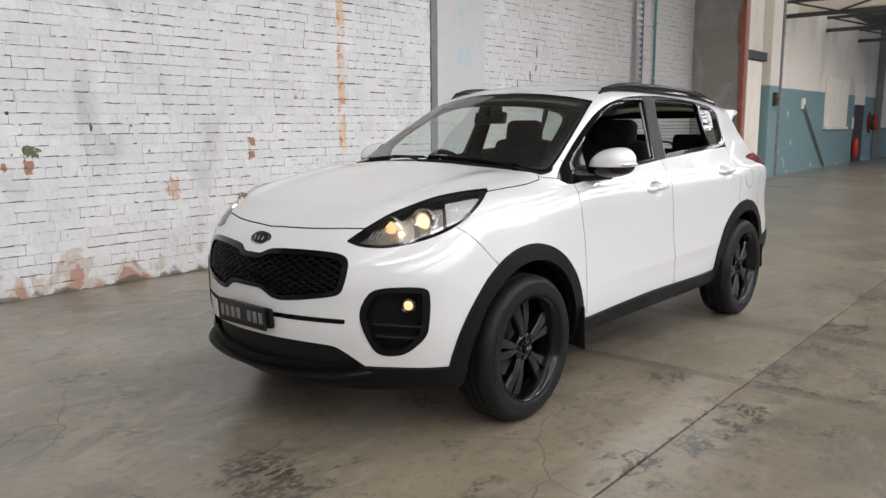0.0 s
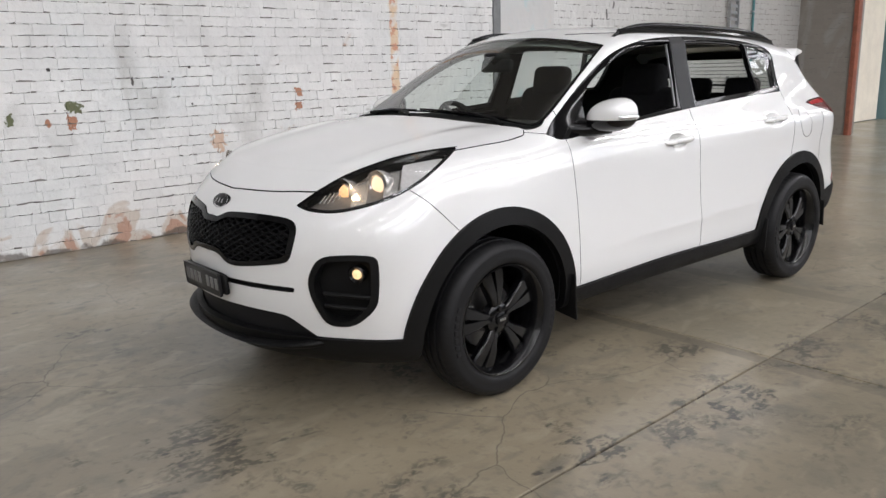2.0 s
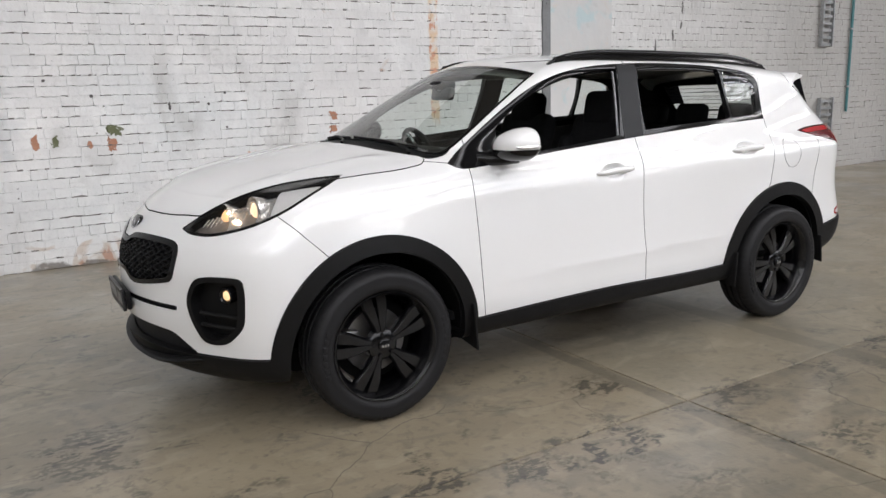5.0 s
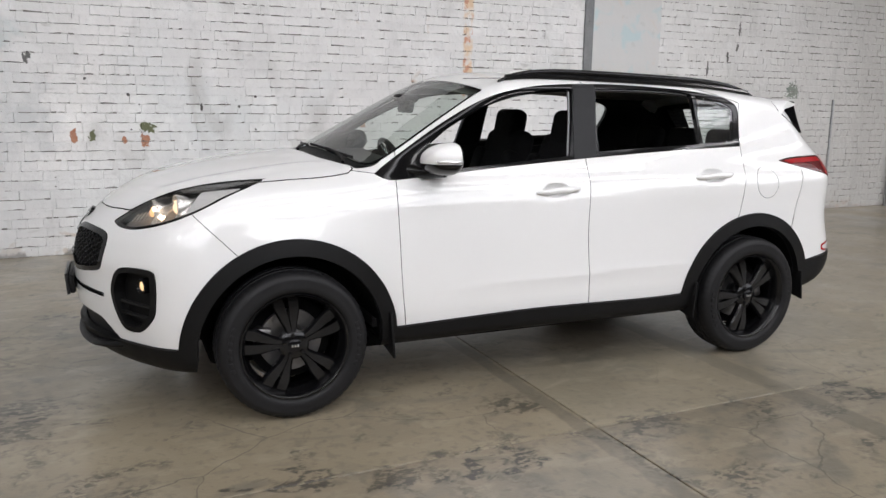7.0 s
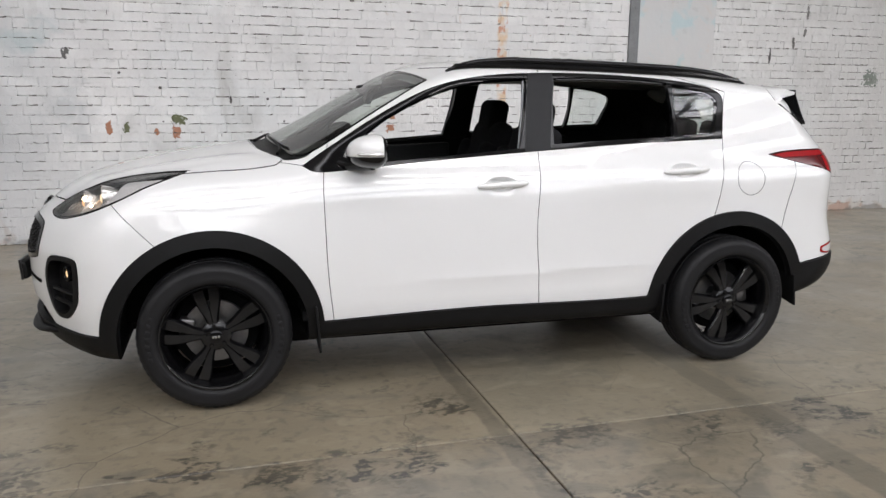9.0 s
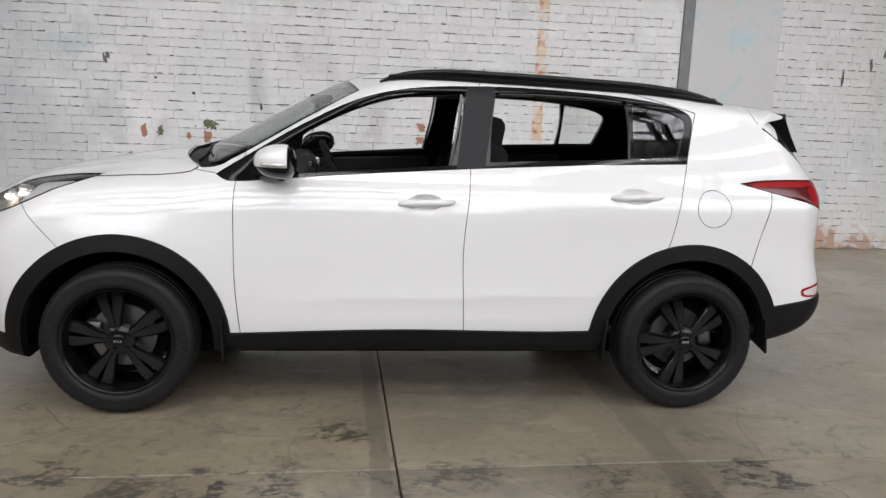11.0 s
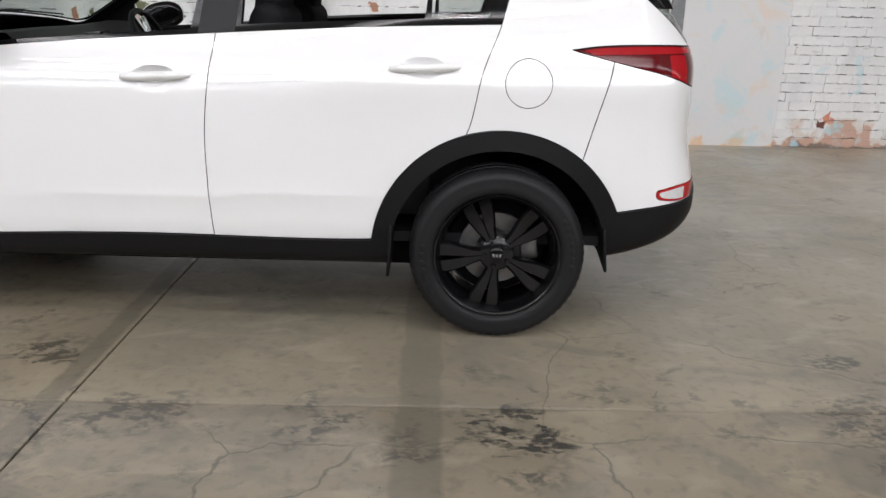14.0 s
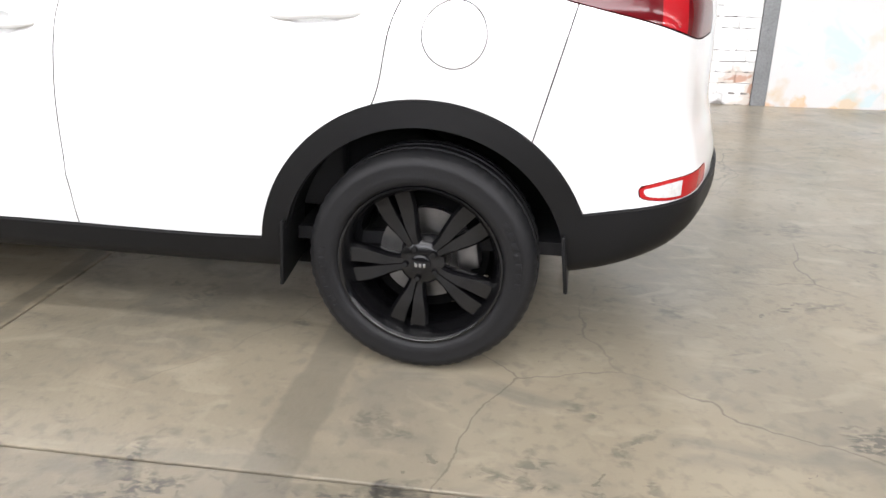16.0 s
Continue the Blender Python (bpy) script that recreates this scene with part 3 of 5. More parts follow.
side_x = lambda y, z: float(outward((0, y, z), (1, 0, 0))[0, 0])
front_y = lambda x, z: float(outward((x, .2, z), (0, -1, 0), 1.4)[0, 1])
top_z = lambda x, y: float(outward((x, y, .7), (0, 0, 1))[0, 2])
FLIP = Matrix.Diagonal((-1, 1, 1, 1))
sided = lambda m, s: m if s > 0 else FLIP @ m


def put(name, bm, mat, parent, s=1, label="", m=None, angle=40, smooth=True):
    """A part built for the car's left, mirrored for its right."""
    if m is not None:
        bm.transform(m)
    if s < 0:
        bm.transform(FLIP)
    return part(name, bm, mat, parent, label, None, smooth, angle)


# headlamps: dark bowl, two lit barrels, a side reflector and a clear lens
for s in (1, -1):
    lamp = panel("headlamp", head, LENS, car, "lit headlamp behind a clear lens", thick=.003, side=s)
    panel("housing", split(head, head_line(HEADLAMP)(head[0]) + .004)[0], LAMP_DARK, lamp, "silvered lamp bowl", thick=-.044, lift=-.048, side=s)
    over = lambda v: within(np.stack([(v[:, 0] + v[:, 1]) * .7071, v[:, 2] + .015], 1), HEADLAMP)
    panel("brow", split(head, .0 - over(head[0]))[0], LINER, lamp, "dark upper lamp edge", thick=.03, lift=-.008, side=s)
    brow = split(head, -head_line(HEADLAMP)(head[0]) - .012)[0]
    panel("bezel", brow, GLOSS_BLACK, lamp, "gloss black lamp edge", thick=.02, lift=-.004, side=s)
    for (x, y, z, r, ln), glow in (((.545, -.555, .925, .040, .10), BULB), ((.655, -.462, .958, .040, .13), BULB_WHITE)):
        m = pose(x, y, z, 0, 0, 10) @ Matrix.Rotation(radians(-90), 4, "Z")
        barrel = put("lamp_barrel", lathe([(r * .55, -.02), (r * .9, .0), (r, .004), (r * 1.02, -.012), (r * .93, -.02), (r * .97, -.03), (r * .93, -.04), (r * .97, -.05), (r * .9, -ln)], 32), LAMP_CHROME, lamp, s, "chrome lamp barrel", m)
        put("reflector_dish", lathe([(r * .95, -.05), (r * 1.15, -.035), (r * 1.4, -.012), (r * 1.45, .002), (r * 1.47, -.004), (r * 1.2, -.05)], 32), LAMP_CHROME, lamp, s, "chrome reflector dish", m)
        put("lamp_glow", lathe([(.001, .012), (r * .3, .010), (r * .6, .002), (r * .82, -.004)], 24), glow, barrel, s, "lit bulb lens", m)
    along = lambda v: (v[:, 0] + v[:, 1]) * .7071
    under = lambda v: np.maximum(over(v) + .006, head_line(HEADLAMP)(v) + .015)
    for a, b, drop, mat, text in ((.235, .40, .010, PALE_LENS, "pale side reflector"), (.165, .222, .030, LAMP_CHROME, "chrome reflector block"), (.03, .095, .036, LAMP_CHROME, "chrome reflector block")):
        piece = split(head, np.maximum(under(head[0]), np.maximum(a - along(head[0]), along(head[0]) - b)))[0]
        panel("side_reflector", piece, mat, lamp, text, thick=.02, lift=-drop, side=s)
    for i in range(7):
        t = i / 6
        y0, z0 = -.64 + .09 * t, .885 + .008 * t
        x0 = .50 + .06 * t
        put("lamp_rib", rod((x0, y0, z0), (x0 + .01, y0 + .03, z0 + .035 + .02 * t), .004, 6), LAMP_CHROME, lamp, s)

# front: grille with a diamond lattice, badge, plate, fog lamps, air intake
grille_line = front_line(GRILLE)
ring = split(grille, -grille_line(grille[0]) - .022)[0]
gr = panel("grille", ring, GLOSS_BLACK, car, "black radiator grille with diamond mesh", thick=.03, lift=.004, both=True)
panel("backing", grille, GRILLE_BLACK, gr, thick=.01, lift=-.055, both=True)


def lattice():
    bm = bmesh.new()
    xs = np.linspace(-.52, .52, 56)
    for sgn in (1, -1):
        for k in range(-22, 23):
            zs = .745 + sgn * xs * .52 + k * .0265
            ok = (within(np.stack([np.abs(xs), zs], 1), GRILLE) < -.014) & (zs > .6) & (zs < .86)
            ys = outward(np.stack([xs, 0 * xs + .2, zs], 1), (0, -1, 0), 1.4)[:, 1] + .010
            line = []
            for i in range(56):
                if ok[i]:
                    line.append((xs[i], ys[i] + .004 * (i % 2), zs[i]))
                if (not ok[i] or i == 55):
                    if len(line) > 1:
                        join(bm, tube(line, .0055, 6))
                    line = []
    return bm


part("mesh_lattice", lattice(), GRILLE_BLACK, gr, "black diamond mesh")
tilt = 33
badge = part("badge", lathe([(.001, .012), (.5, .011), (.9, .008), (1, 0), (1, -.01)], 40), GLOSS_BLACK, car, "dark oval badge with a pale rim",
             Matrix.Translation((0, front_y(0, .872) - .002, .872)) @ Matrix.Rotation(radians(-tilt), 4, "X") @ Matrix.Rotation(radians(-90), 4, "Z") @ Matrix.Diagonal((1, .064, .033, 1)))
rim_pts = [(.062 * math.cos(a), 0, .031 * math.sin(a)) for a in np.linspace(0, 2 * math.pi, 32, endpoint=False)]
part("badge_rim", tube(rim_pts, .002, 6, True), SILVER, badge, m=Matrix.Translation((0, front_y(0, .872) - .010, .872)) @ Matrix.Rotation(radians(-tilt), 4, "X"))
for k in (-1, 0, 1):
    part("badge_mark", box(k * .027 - .005, k * .027 + .005, -.003, .003, -.011, .011, .002), SILVER, badge, m=Matrix.Translation((0, front_y(0, .872) - .013, .872)) @ Matrix.Rotation(radians(-tilt), 4, "X"))
PLATE_Y = front_y(0, .546) - .026
plate = part("number_plate", box(-.172, .172, -.006, .006, -.051, .051, .004), PLATE, car, "black number plate with pale marks", pose(0, PLATE_Y, .546, 4))
part("plate_rim", join(join(join(box(-.172, .172, -.009, 0, .045, .051), box(-.172, .172, -.009, 0, -.051, -.045)), box(-.172, -.166, -.009, 0, -.0445, .0445)), box(.166, .172, -.009, 0, -.0445, .0445)), PLATE, plate, "thin dark plate rim", pose(0, PLATE_Y, .546, 4))
for k in range(8):
    if k != 4:
        x = -.143 + k * .0409
        part("plate_mark", box(x - .0125, x + .0125, -.0085, -.004, -.025, .025, .001), PLATE_MARK, plate, m=pose(0, PLATE_Y, .546, 4))
part("plate_holder", box(-.195, .195, .006, .03, -.045, .045, .01), CLAD, plate, m=pose(0, PLATE_Y, .546, 4))

pod_line = front_line(FOG_POD)
for s in (1, -1):
    pod = panel("fog_lamp_pod", split(fog, -pod_line(fog[0]) - .022)[0], CLAD, car, "black fog lamp surround with a lit lamp", thick=.06, lift=.004, side=s)
    panel("pod_bowl", split(fog, pod_line(fog[0]) + .018)[0], CLAD, pod, thick=.01, lift=-.05, side=s)
    x, z = .715, .632
    y = front_y(x, z)
    m = pose(x, y + .018, z, 0, 0, 28) @ Matrix.Rotation(radians(-90), 4, "Z")
    fl = put("fog_lamp", lathe([(.020, .004), (.026, .010), (.030, .014), (.035, .010), (.034, -.03)], 28), GLOSS_BLACK, pod, s, "round fog lamp", m)
    put("fog_lens", lathe([(.001, .012), (.012, .009), (.021, .003)], 24), FOG_GLOW, fl, s, "lit fog lamp lens", m)
    for z in (.545, .495):
        line = [(xx, front_y(xx, z) + .014, z - .06 * (xx - .68)) for xx in np.linspace(.60, .765, 8)]
        put("pod_slat", tube(line, .009, 8), CLAD, pod, s)
gap = panel("lower_intake", intake, LINER, car, "black lower air intake", thick=.06, lift=-.055, both=True)
for z in (.375, .41, .44):
    w = .50 - 1.3 * max(0, .40 - z) if z < .4 else .46 - (z - .4) * 1.2
    part("intake_bar", tube([(x, front_y(x, z) + .04, z) for x in np.linspace(-w, w, 25)], .005, 6), CLAD, gap)
panel("bumper_slot", slot, LINER, car, "narrow dark slot in the bumper", thick=.04, lift=-.03, both=True)


def lip_bar():
    bm, rings = bmesh.new(), []
    for x in np.linspace(-.60, .60, 33):
        t = abs(x) / .60
        y, z = -.908 + .32 * x * x + .10 * t ** 8, .302 + .040 * t ** 3
        rings.append([bm.verts.new((x, y + .055 * (1 - math.cos(a)), z + (.013 + .006 * t) * math.sin(a))) for a in np.linspace(0, 2 * math.pi, 12, endpoint=False)])
    for p, q in zip(rings, rings[1:]):
        for i in range(12):
            bm.faces.new((p[i], q[i], q[(i + 1) % 12], p[(i + 1) % 12]))
    bm.faces.new(rings[0])
    bm.faces.new(rings[-1][::-1])
    return bm


part("front_lip", lip_bar(), CLAD, car, "black front lip")

# tail lamps, reflectors, fuel flap
for s in (1, -1):
    tl = panel("tail_lamp", tail, RED_DARK, car, "dark red tail lamp with brighter bars", thick=.02, side=s)
    d = tail_line(TAIL_LAMP)
    upper = split(tail, -(tail[0][:, 2] - 1.100 - .012 * (tail[0][:, 1] - 2.9) * 2))[0]
    upper = split(upper, d(upper[0]) + .007)[0]
    panel("upper_bar", upper, RED_BRIGHT, tl, "bright red upper bar", thick=.003, lift=.0015, side=s)
    hook = split(tail, np.maximum(np.abs(tail[0][:, 1] - 3.33) - .035, np.abs(tail[0][:, 2] - 1.05) - .055))[0]
    panel("hook_bar", hook, RED_BRIGHT, tl, "bright red hook bar", thick=.003, lift=.001, side=s)
    rf = panel("bumper_reflector", mark, RED, car, "red bumper reflector with a pale middle", thick=.01, lift=.002, side=s)
    pale = split(mark, tail_line(REFLECTOR)(mark[0]) + .010)[0]
    pale = split(pale, np.abs(pale[0][:, 1] - 3.32) - .075)[0]
    panel("pale_lens", pale, PALE_LENS, rf, "pale lamp lens", thick=.002, lift=.0035, side=s)


# door mirrors
def mirror_shell(nu=28, nv=18):
    bm = bmesh.new()
    rows = []
    for j in range(nv + 1):
        ph = math.pi * j / nv
        ring = []
        for i in range(nu):
            th = 2 * math.pi * i / nu
            c, q = math.cos(th), math.sin(th)
            x, y, z = math.sin(ph) * c, -math.cos(ph), math.sin(ph) * q
            sx = math.copysign(abs(x) ** .8, x) * .122 * (1 - .10 * z)
            sz = math.copysign(abs(z) ** .85, z) * .078
            sy = y * (.130 if y < 0 else .055)
            ring.append(bm.verts.new((sx, sy, sz + .018 * sx / .122)))
        rows.append(ring)
    for a, b in zip(rows, rows[1:]):
        for i in range(nu):
            bm.faces.new((a[i], a[(i + 1) % nu], b[(i + 1) % nu], b[i]))
    bmesh.ops.remove_doubles(bm, verts=bm.verts, dist=1e-5)
    return bm


def half(bm, co, no):
    bmesh.ops.bisect_plane(bm, geom=bm.verts[:] + bm.edges[:] + bm.faces[:], plane_co=co, plane_no=no, clear_outer=True)
    return bm


for s in (1, -1):
    at = Matrix.Translation((.900, .735, 1.168)) if s > 0 else Matrix.Translation((.885, .80, 1.168)) @ Matrix.Rotation(radians(70), 4, "Z")
    upper = lambda: half(mirror_shell(), (0, 0, -.016), (0, 0, -1))
    mirror = put("door_mirror", half(upper(), (0, .020, 0), (0, 1, 0)), PAINT, car, s, "white door mirror with a black underside", at)
    put("mirror_base", join(half(mirror_shell(), (0, 0, -.016), (0, 0, 1)), half(upper(), (0, .020, 0), (0, -1, 0))), GLOSS_BLACK, mirror, s, "gloss black mirror underside and rear rim", at)
    put("indicator", tube([(.124 * max(math.sin(p), .001) ** .8 * (1 if p < 1.5708 else .99), -.131 * math.cos(p) if p < 1.5708 else -.056 * math.cos(p), .000 - .004 * math.sin(p)) for p in np.linspace(.75, 1.9, 14)], [.003] + [.008] * 12 + [.004], 8), INDICATOR, mirror, s, "clear indicator strip with a dark rim", at)
    put("mirror_glass", box(-.066, .066, .036, .0455, -.038, .042, .004), MIRROR_GLASS, mirror, s, "darkened mirror glass", at)
    put("mirror_arm", tube([(.745, .60, 1.105), (.79, .64, 1.100), (.84, .68, 1.104), (.89, .72, 1.118)], [.036, .030, .030, .036], 10), GLOSS_BLACK, mirror, s, "black mirror arm")

# door handles 
for s in (1, -1):
    for y, z, kind in ((1.378, .996, "front"), (2.378, 1.048, "rear")):
        line, rad = [], []
        for t in np.linspace(-1, 1, 15):
            yy, zz = y + .128 * t, z + .006 * t
            lift = .022 * (1 - abs(t) ** 5)
            line.append((side_x(yy, zz) + lift - .002, yy, zz))
            rad.append(.0165 * (1 - .45 * abs(t) ** 4))
        handle = put("door_handle", tube(line, rad, 10), PAINT, car, s, "white door handle")

for s in (1, -1):
    def strip(pts, r, name, mat):
        put(name, tube([(side_x(y, z) - .022, y, z) for y, z in pts], r, 6), mat, car, s, "grey window channel")
    strip([(1.548, 1.495), (1.543, 1.42), (1.53, 1.33), (1.495, 1.165)], .007, "window_channel", CHANNEL)
    strip([(1.735, 1.505), (1.95, 1.509), (2.2, 1.502), (2.35, 1.489)], .004, "window_channel", CHANNEL)

# roof rails, spoiler, aerial fin, wipers
for s in (1, -1):
    line, rad = [], []
    for t in np.linspace(0, 1, 41):
        y = 1.16 + 1.75 * t
        x = .555 + .045 * math.sin(math.pi * t) - .02 * t
        rise = .040 * (1 - abs(2 * t - 1) ** 6)
        line.append((x, y, top_z(x, y) + rise))
        rad.append(.016 * (1 - .5 * abs(2 * t - 1) ** 8))
    rail = put("roof_rail", tube(line, rad, 10), GLOSS_BLACK, car, s, "black roof rail")
    put("rail_foot", tube([(l[0], l[1], top_z(l[0], l[1]) + .012) for l in line[1:-1]], .017, 8), GLOSS_BLACK, rail, s)


def spoiler():
    bm, rings = bmesh.new(), []
    for x in np.linspace(-.60, .60, 25):
        e = 1 - (abs(x) / .62) ** 6
        tip = 3.315 - .30 * x * x
        start = 2.93 + .03 * x * x
        a, b = top_z(x, start) + .001, top_z(x, 3.08) + .006 * e
        pts = [(start, a), (3.02, top_z(x, 3.02) + .004), (3.08, b), (tip - .06, 1.503 - .10 * x * x), (tip, 1.488 - .10 * x * x), (tip - .003, 1.476 - .10 * x * x), (tip - .08, 1.455 - .10 * x * x), (3.08, b - .05), (start, a - .03)]
        rings.append([bm.verts.new((x, *p)) for p in pts])
    for p, q in zip(rings, rings[1:]):
        n = len(p)
        for i in range(n):
            bm.faces.new((p[i], q[i], q[(i + 1) % n], p[(i + 1) % n]))
    bm.faces.new(rings[0])
    bm.faces.new(rings[-1][::-1])
    return bm


part("spoiler", spoiler(), PAINT, car, "white roof spoiler", angle=55)
for s in (1, -1):
    side_fin = prism([(3.10, 1.465), (3.255, 1.466), (3.262, 1.43), (3.30, 1.35), (3.345, 1.27), (3.22, 1.27), (3.12, 1.40)], .05, .006)
    put("spoiler_fin", side_fin, GLOSS_BLACK, car, s, "gloss black fin beside the rear window", Matrix(((0, 0, 1, .50), (1, 0, 0, 0), (0, 1, 0, 0), (0, 0, 0, 1))))
fin = prism([(-.09, 0), (.07, 0), (.065, .03), (.05, .062), (.02, .055), (-.04, .025)], .03, .008)
part("aerial_fin", fin, PAINT, car, "white shark fin aerial", Matrix(((0, 0, 1, -.015), (1, 0, 0, 2.79), (0, 1, 0, top_z(0, 2.79) - .005), (0, 0, 0, 1))))
foot = lambda x: .285 + .26 * x * x
for x0, x1 in ((.56, .0), (-.02, -.56)):
    on_glass = lambda x, dy, up: (x, foot(x) + dy, top_z(x, foot(x) + dy) + up)
    wiper = part("wiper", tube([on_glass(x0 + (x1 - x0) * t, .006 + .012 * t, .004) for t in np.linspace(0, 1, 14)], .0045, 6), CLAD, car, "black wiper")
    part("wiper_arm", tube([on_glass(x0 + .02, -.055, -.004), on_glass(x0 - .04, -.02, .002), on_glass(x0 - .16, .004, .006), on_glass((x0 + x1) / 2, .012, .008)], [.009, .008, .006, .005], 8), CLAD, wiper)
back_y = lambda x, z: float(outward((x, 2.5, z), (0, 1, 0), 1.3)[0, 1])
for k in range(9):
    z = 1.185 + .028 * k
    part("heater_line", tube([(x, back_y(x, z) - .006, z) for x in np.linspace(-.52, .52, 21)], .0016, 4), GRILLE_BLACK, car)
part("rear_wiper", tube([(.03, back_y(.03, 1.17) + .012, 1.17), (-.08, back_y(-.08, 1.21) + .016, 1.21), (-.34, back_y(-.34, 1.22) + .014, 1.22)], [.014, .009, .006], 8), CLAD, car, "black rear wiper")


# wheels
def tyre():
    seg = 180
    R, prof = .345, []
    prof = [(.244, -.095), (.252, -.106), (.275, -.113), (.305, -.108), (.328, -.096), (.338, -.082), (.343, -.062), (.343, -.047), (.334, -.045), (.334, -.037), (.344, -.035), (.345, -.008), (.336, -.006), (.336, .006), (.345, .008),
            (.344, .035), (.334, .037), (.334, .045), (.343, .047), (.343, .062), (.338, .082), (.328, .096), (.316, .105), (.305, .1085), (.300, .1075), (.280, .113), (.272, .1125), (.262, .1115), (.255, .108), (.250, .102), (.244, .092)]
    bm = lathe(prof, seg)
    for v in bm.verts:
        r = math.hypot(v.co.y, v.co.z)
        a = math.atan2(v.co.z, v.co.y) / (2 * math.pi) * seg
        if r > .325 and abs(v.co.x) > .04 and round(a) % 3 == 0:
            k = 1 - .0030 / r * min(1, (r - .322) / .012)
            v.co.y *= k
            v.co.z *= k
    return bm


def blade(lean):
    """One spoke of a pair, along +z in the wheel's plane, its outer face towards +x, the outer flank chamfered."""
    stations = [(.046, .0003, .027, .016), (.070, .0003, .028, .018), (.095, .0004, .034, .0205), (.122, .0008, .044, .0215), (.142, .0034, .0505, .0215),
                (.165, .0060, .0575, .020), (.190, .0080, .0625, .018), (.212, .0095, .0640, .0155), (.238, .0102, .0610, .012)]
    bm, rings = bmesh.new(), []
    for r, a, b, h in stations:
        pts = [(a, -.022), (a, h - .003), (a + .0015, h), (b - .0095, h), (b - .0015, h - .009), (b, h - .014), (b - .004, -.022)]
        rings.append([bm.verts.new((lean * u, r, w)) for u, w in pts])
    for p, q in zip(rings, rings[1:]):
        for i in range(7):
            bm.faces.new((p[i], q[i], q[(i + 1) % 7], p[(i + 1) % 7]))
    bm.faces.new(rings[0])
    bm.faces.new(rings[-1][::-1])
    return bm


def wheel(at, s, spin):
    m = Matrix.Translation(at)
    put_ = lambda n, b, mat, par, lab="", mm=Matrix.Identity(4), angle=40: put(n, b, mat, par, s, lab, m @ mm, angle)
    w = put_("wheel", lathe([(.233, .096), (.240, .103), (.246, .102), (.248, .094), (.243, .082), (.230, .072), (.220, .05), (.212, 0), (.21, -.09), (.206, -.09), (.208, 0), (.215, .05), (.226, .076)], 96, True), RIM, car, "black twin-spoke alloy wheel")
    put_("tyre", tyre(), RUBBER, w, "black road tyre")
    for mid in (78, 258):
        for k in range(7):
            a = radians(mid + spin + (k - 3) * 6.2)
            put_("sidewall_mark", box(.1085, .1128, -.0105, .0105, -.010, .010, .001), RUBBER, w, "", Matrix.Translation((0, -.290 * math.sin(a), .290 * math.cos(a))) @ Matrix.Rotation(a, 4, "X"))
    face = Matrix(((0, 0, 1, .050), (1, 0, 0, 0), (0, 1, 0, 0), (0, 0, 0, 1)))
    for k in range(5):
        for lean in (1, -1):
            turn = Matrix.Rotation(radians(spin + 72 * k), 4, "X")
            put_("spoke", blade(lean), RIM, w, "", turn @ face, 25)
    put_("hub", lathe([(.068, .020), (.068, .060), (.060, .067), (.040, .070), (.034, .072), (.001, .072)], 48), RIM, w)
    cap_ = put_("centre_cap", lathe([(.030, .074), (.030, .081), (.026, .084), (.001, .085)], 36), GLOSS_BLACK, w, "gloss black centre cap")
    for k in (-1, 0, 1):
        put_("cap_mark", box(.084, .0868, k * .0125 - .004, k * .0125 + .004, -.006, .006, .0008), SILVER, cap_)
    for k in range(5):
        a = radians(spin + 72 * k)
        put_("wheel_nut", lathe([(.0105, .06), (.0105, .074), (.008, .078), (.001, .078)], 6), RIM, w, "dark wheel nut", Matrix.Translation((0, -.0485 * math.sin(a), .0485 * math.cos(a))))
    put_("brake_disc", lathe([(.001, -.030), (.075, -.030), (.078, -.02), (.145, -.02), (.145, -.042), (.08, -.042)], 64), STEEL, w, "steel brake disc")
    put_("caliper", box(-.055, .015, .095, .165, -.055, .055, .014), STEEL, w, "grey brake caliper", Matrix.Rotation(radians(8 if at[1] > 1 else 172), 4, "X"))
    put_("back_plate", lathe([(.001, -.05), (.19, -.05), (.19, -.06), (.001, -.06)], 40), LINER, w)
    return w


for s in (1, -1):
    wheel((.805, 0, HUB), s, 9.5)
    wheel((.805, WHEELBASE, HUB), s, 23.5)

# wheel housings, mud flaps, underside
for a in (0, WHEELBASE):
    for s in (1, -1):
        bm = bmesh.new()
        rows = []
        for x in (.50, .70, .86):
            rows.append([bm.verts.new((x, a + .425 * math.cos(t), HUB - .01 + .425 * math.sin(t))) for t in np.linspace(-.02, math.pi + .02, 30)])
        for p, q in zip(rows, rows[1:]):
            for i in range(29):
                bm.faces.new((p[i], p[i + 1], q[i + 1], q[i]))
        bm.faces.new(rows[0])
        put("wheel_housing", bm, LINER, car, s, "black wheel housing")
for y, z0, x0, lean in ((.455, .235, .70, .02), (3.085, .285, .72, .03), (2.255, .255, .72, -.02)):
    for s in (1, -1):
        bm = box(x0, .915 if y < 3 else .89, y - .006, y + .006, z0, .46, .004)
        for v in bm.verts:
            v.co.y += -lean * (v.co.z - .4) / .15 * .5
            if v.co.z < .3 and v.co.x < .8:
                v.co.z += .03
        put("mud_flap", bm, CLAD, car, s, "black mud flap")
part("underside", box(-.66, .66, -.35, 3.0, .215, .34, .03), LINER, car, "black underside")

# ---- cabin ----
def pad(x0, x1, y0, y1, z0, z1, r=.05, seg=4, bulge=.0):
    bm = box(x0, x1, y0, y1, z0, z1, min(r, .49 * min(x1 - x0, y1 - y0, z1 - z0)), seg)
    return bm


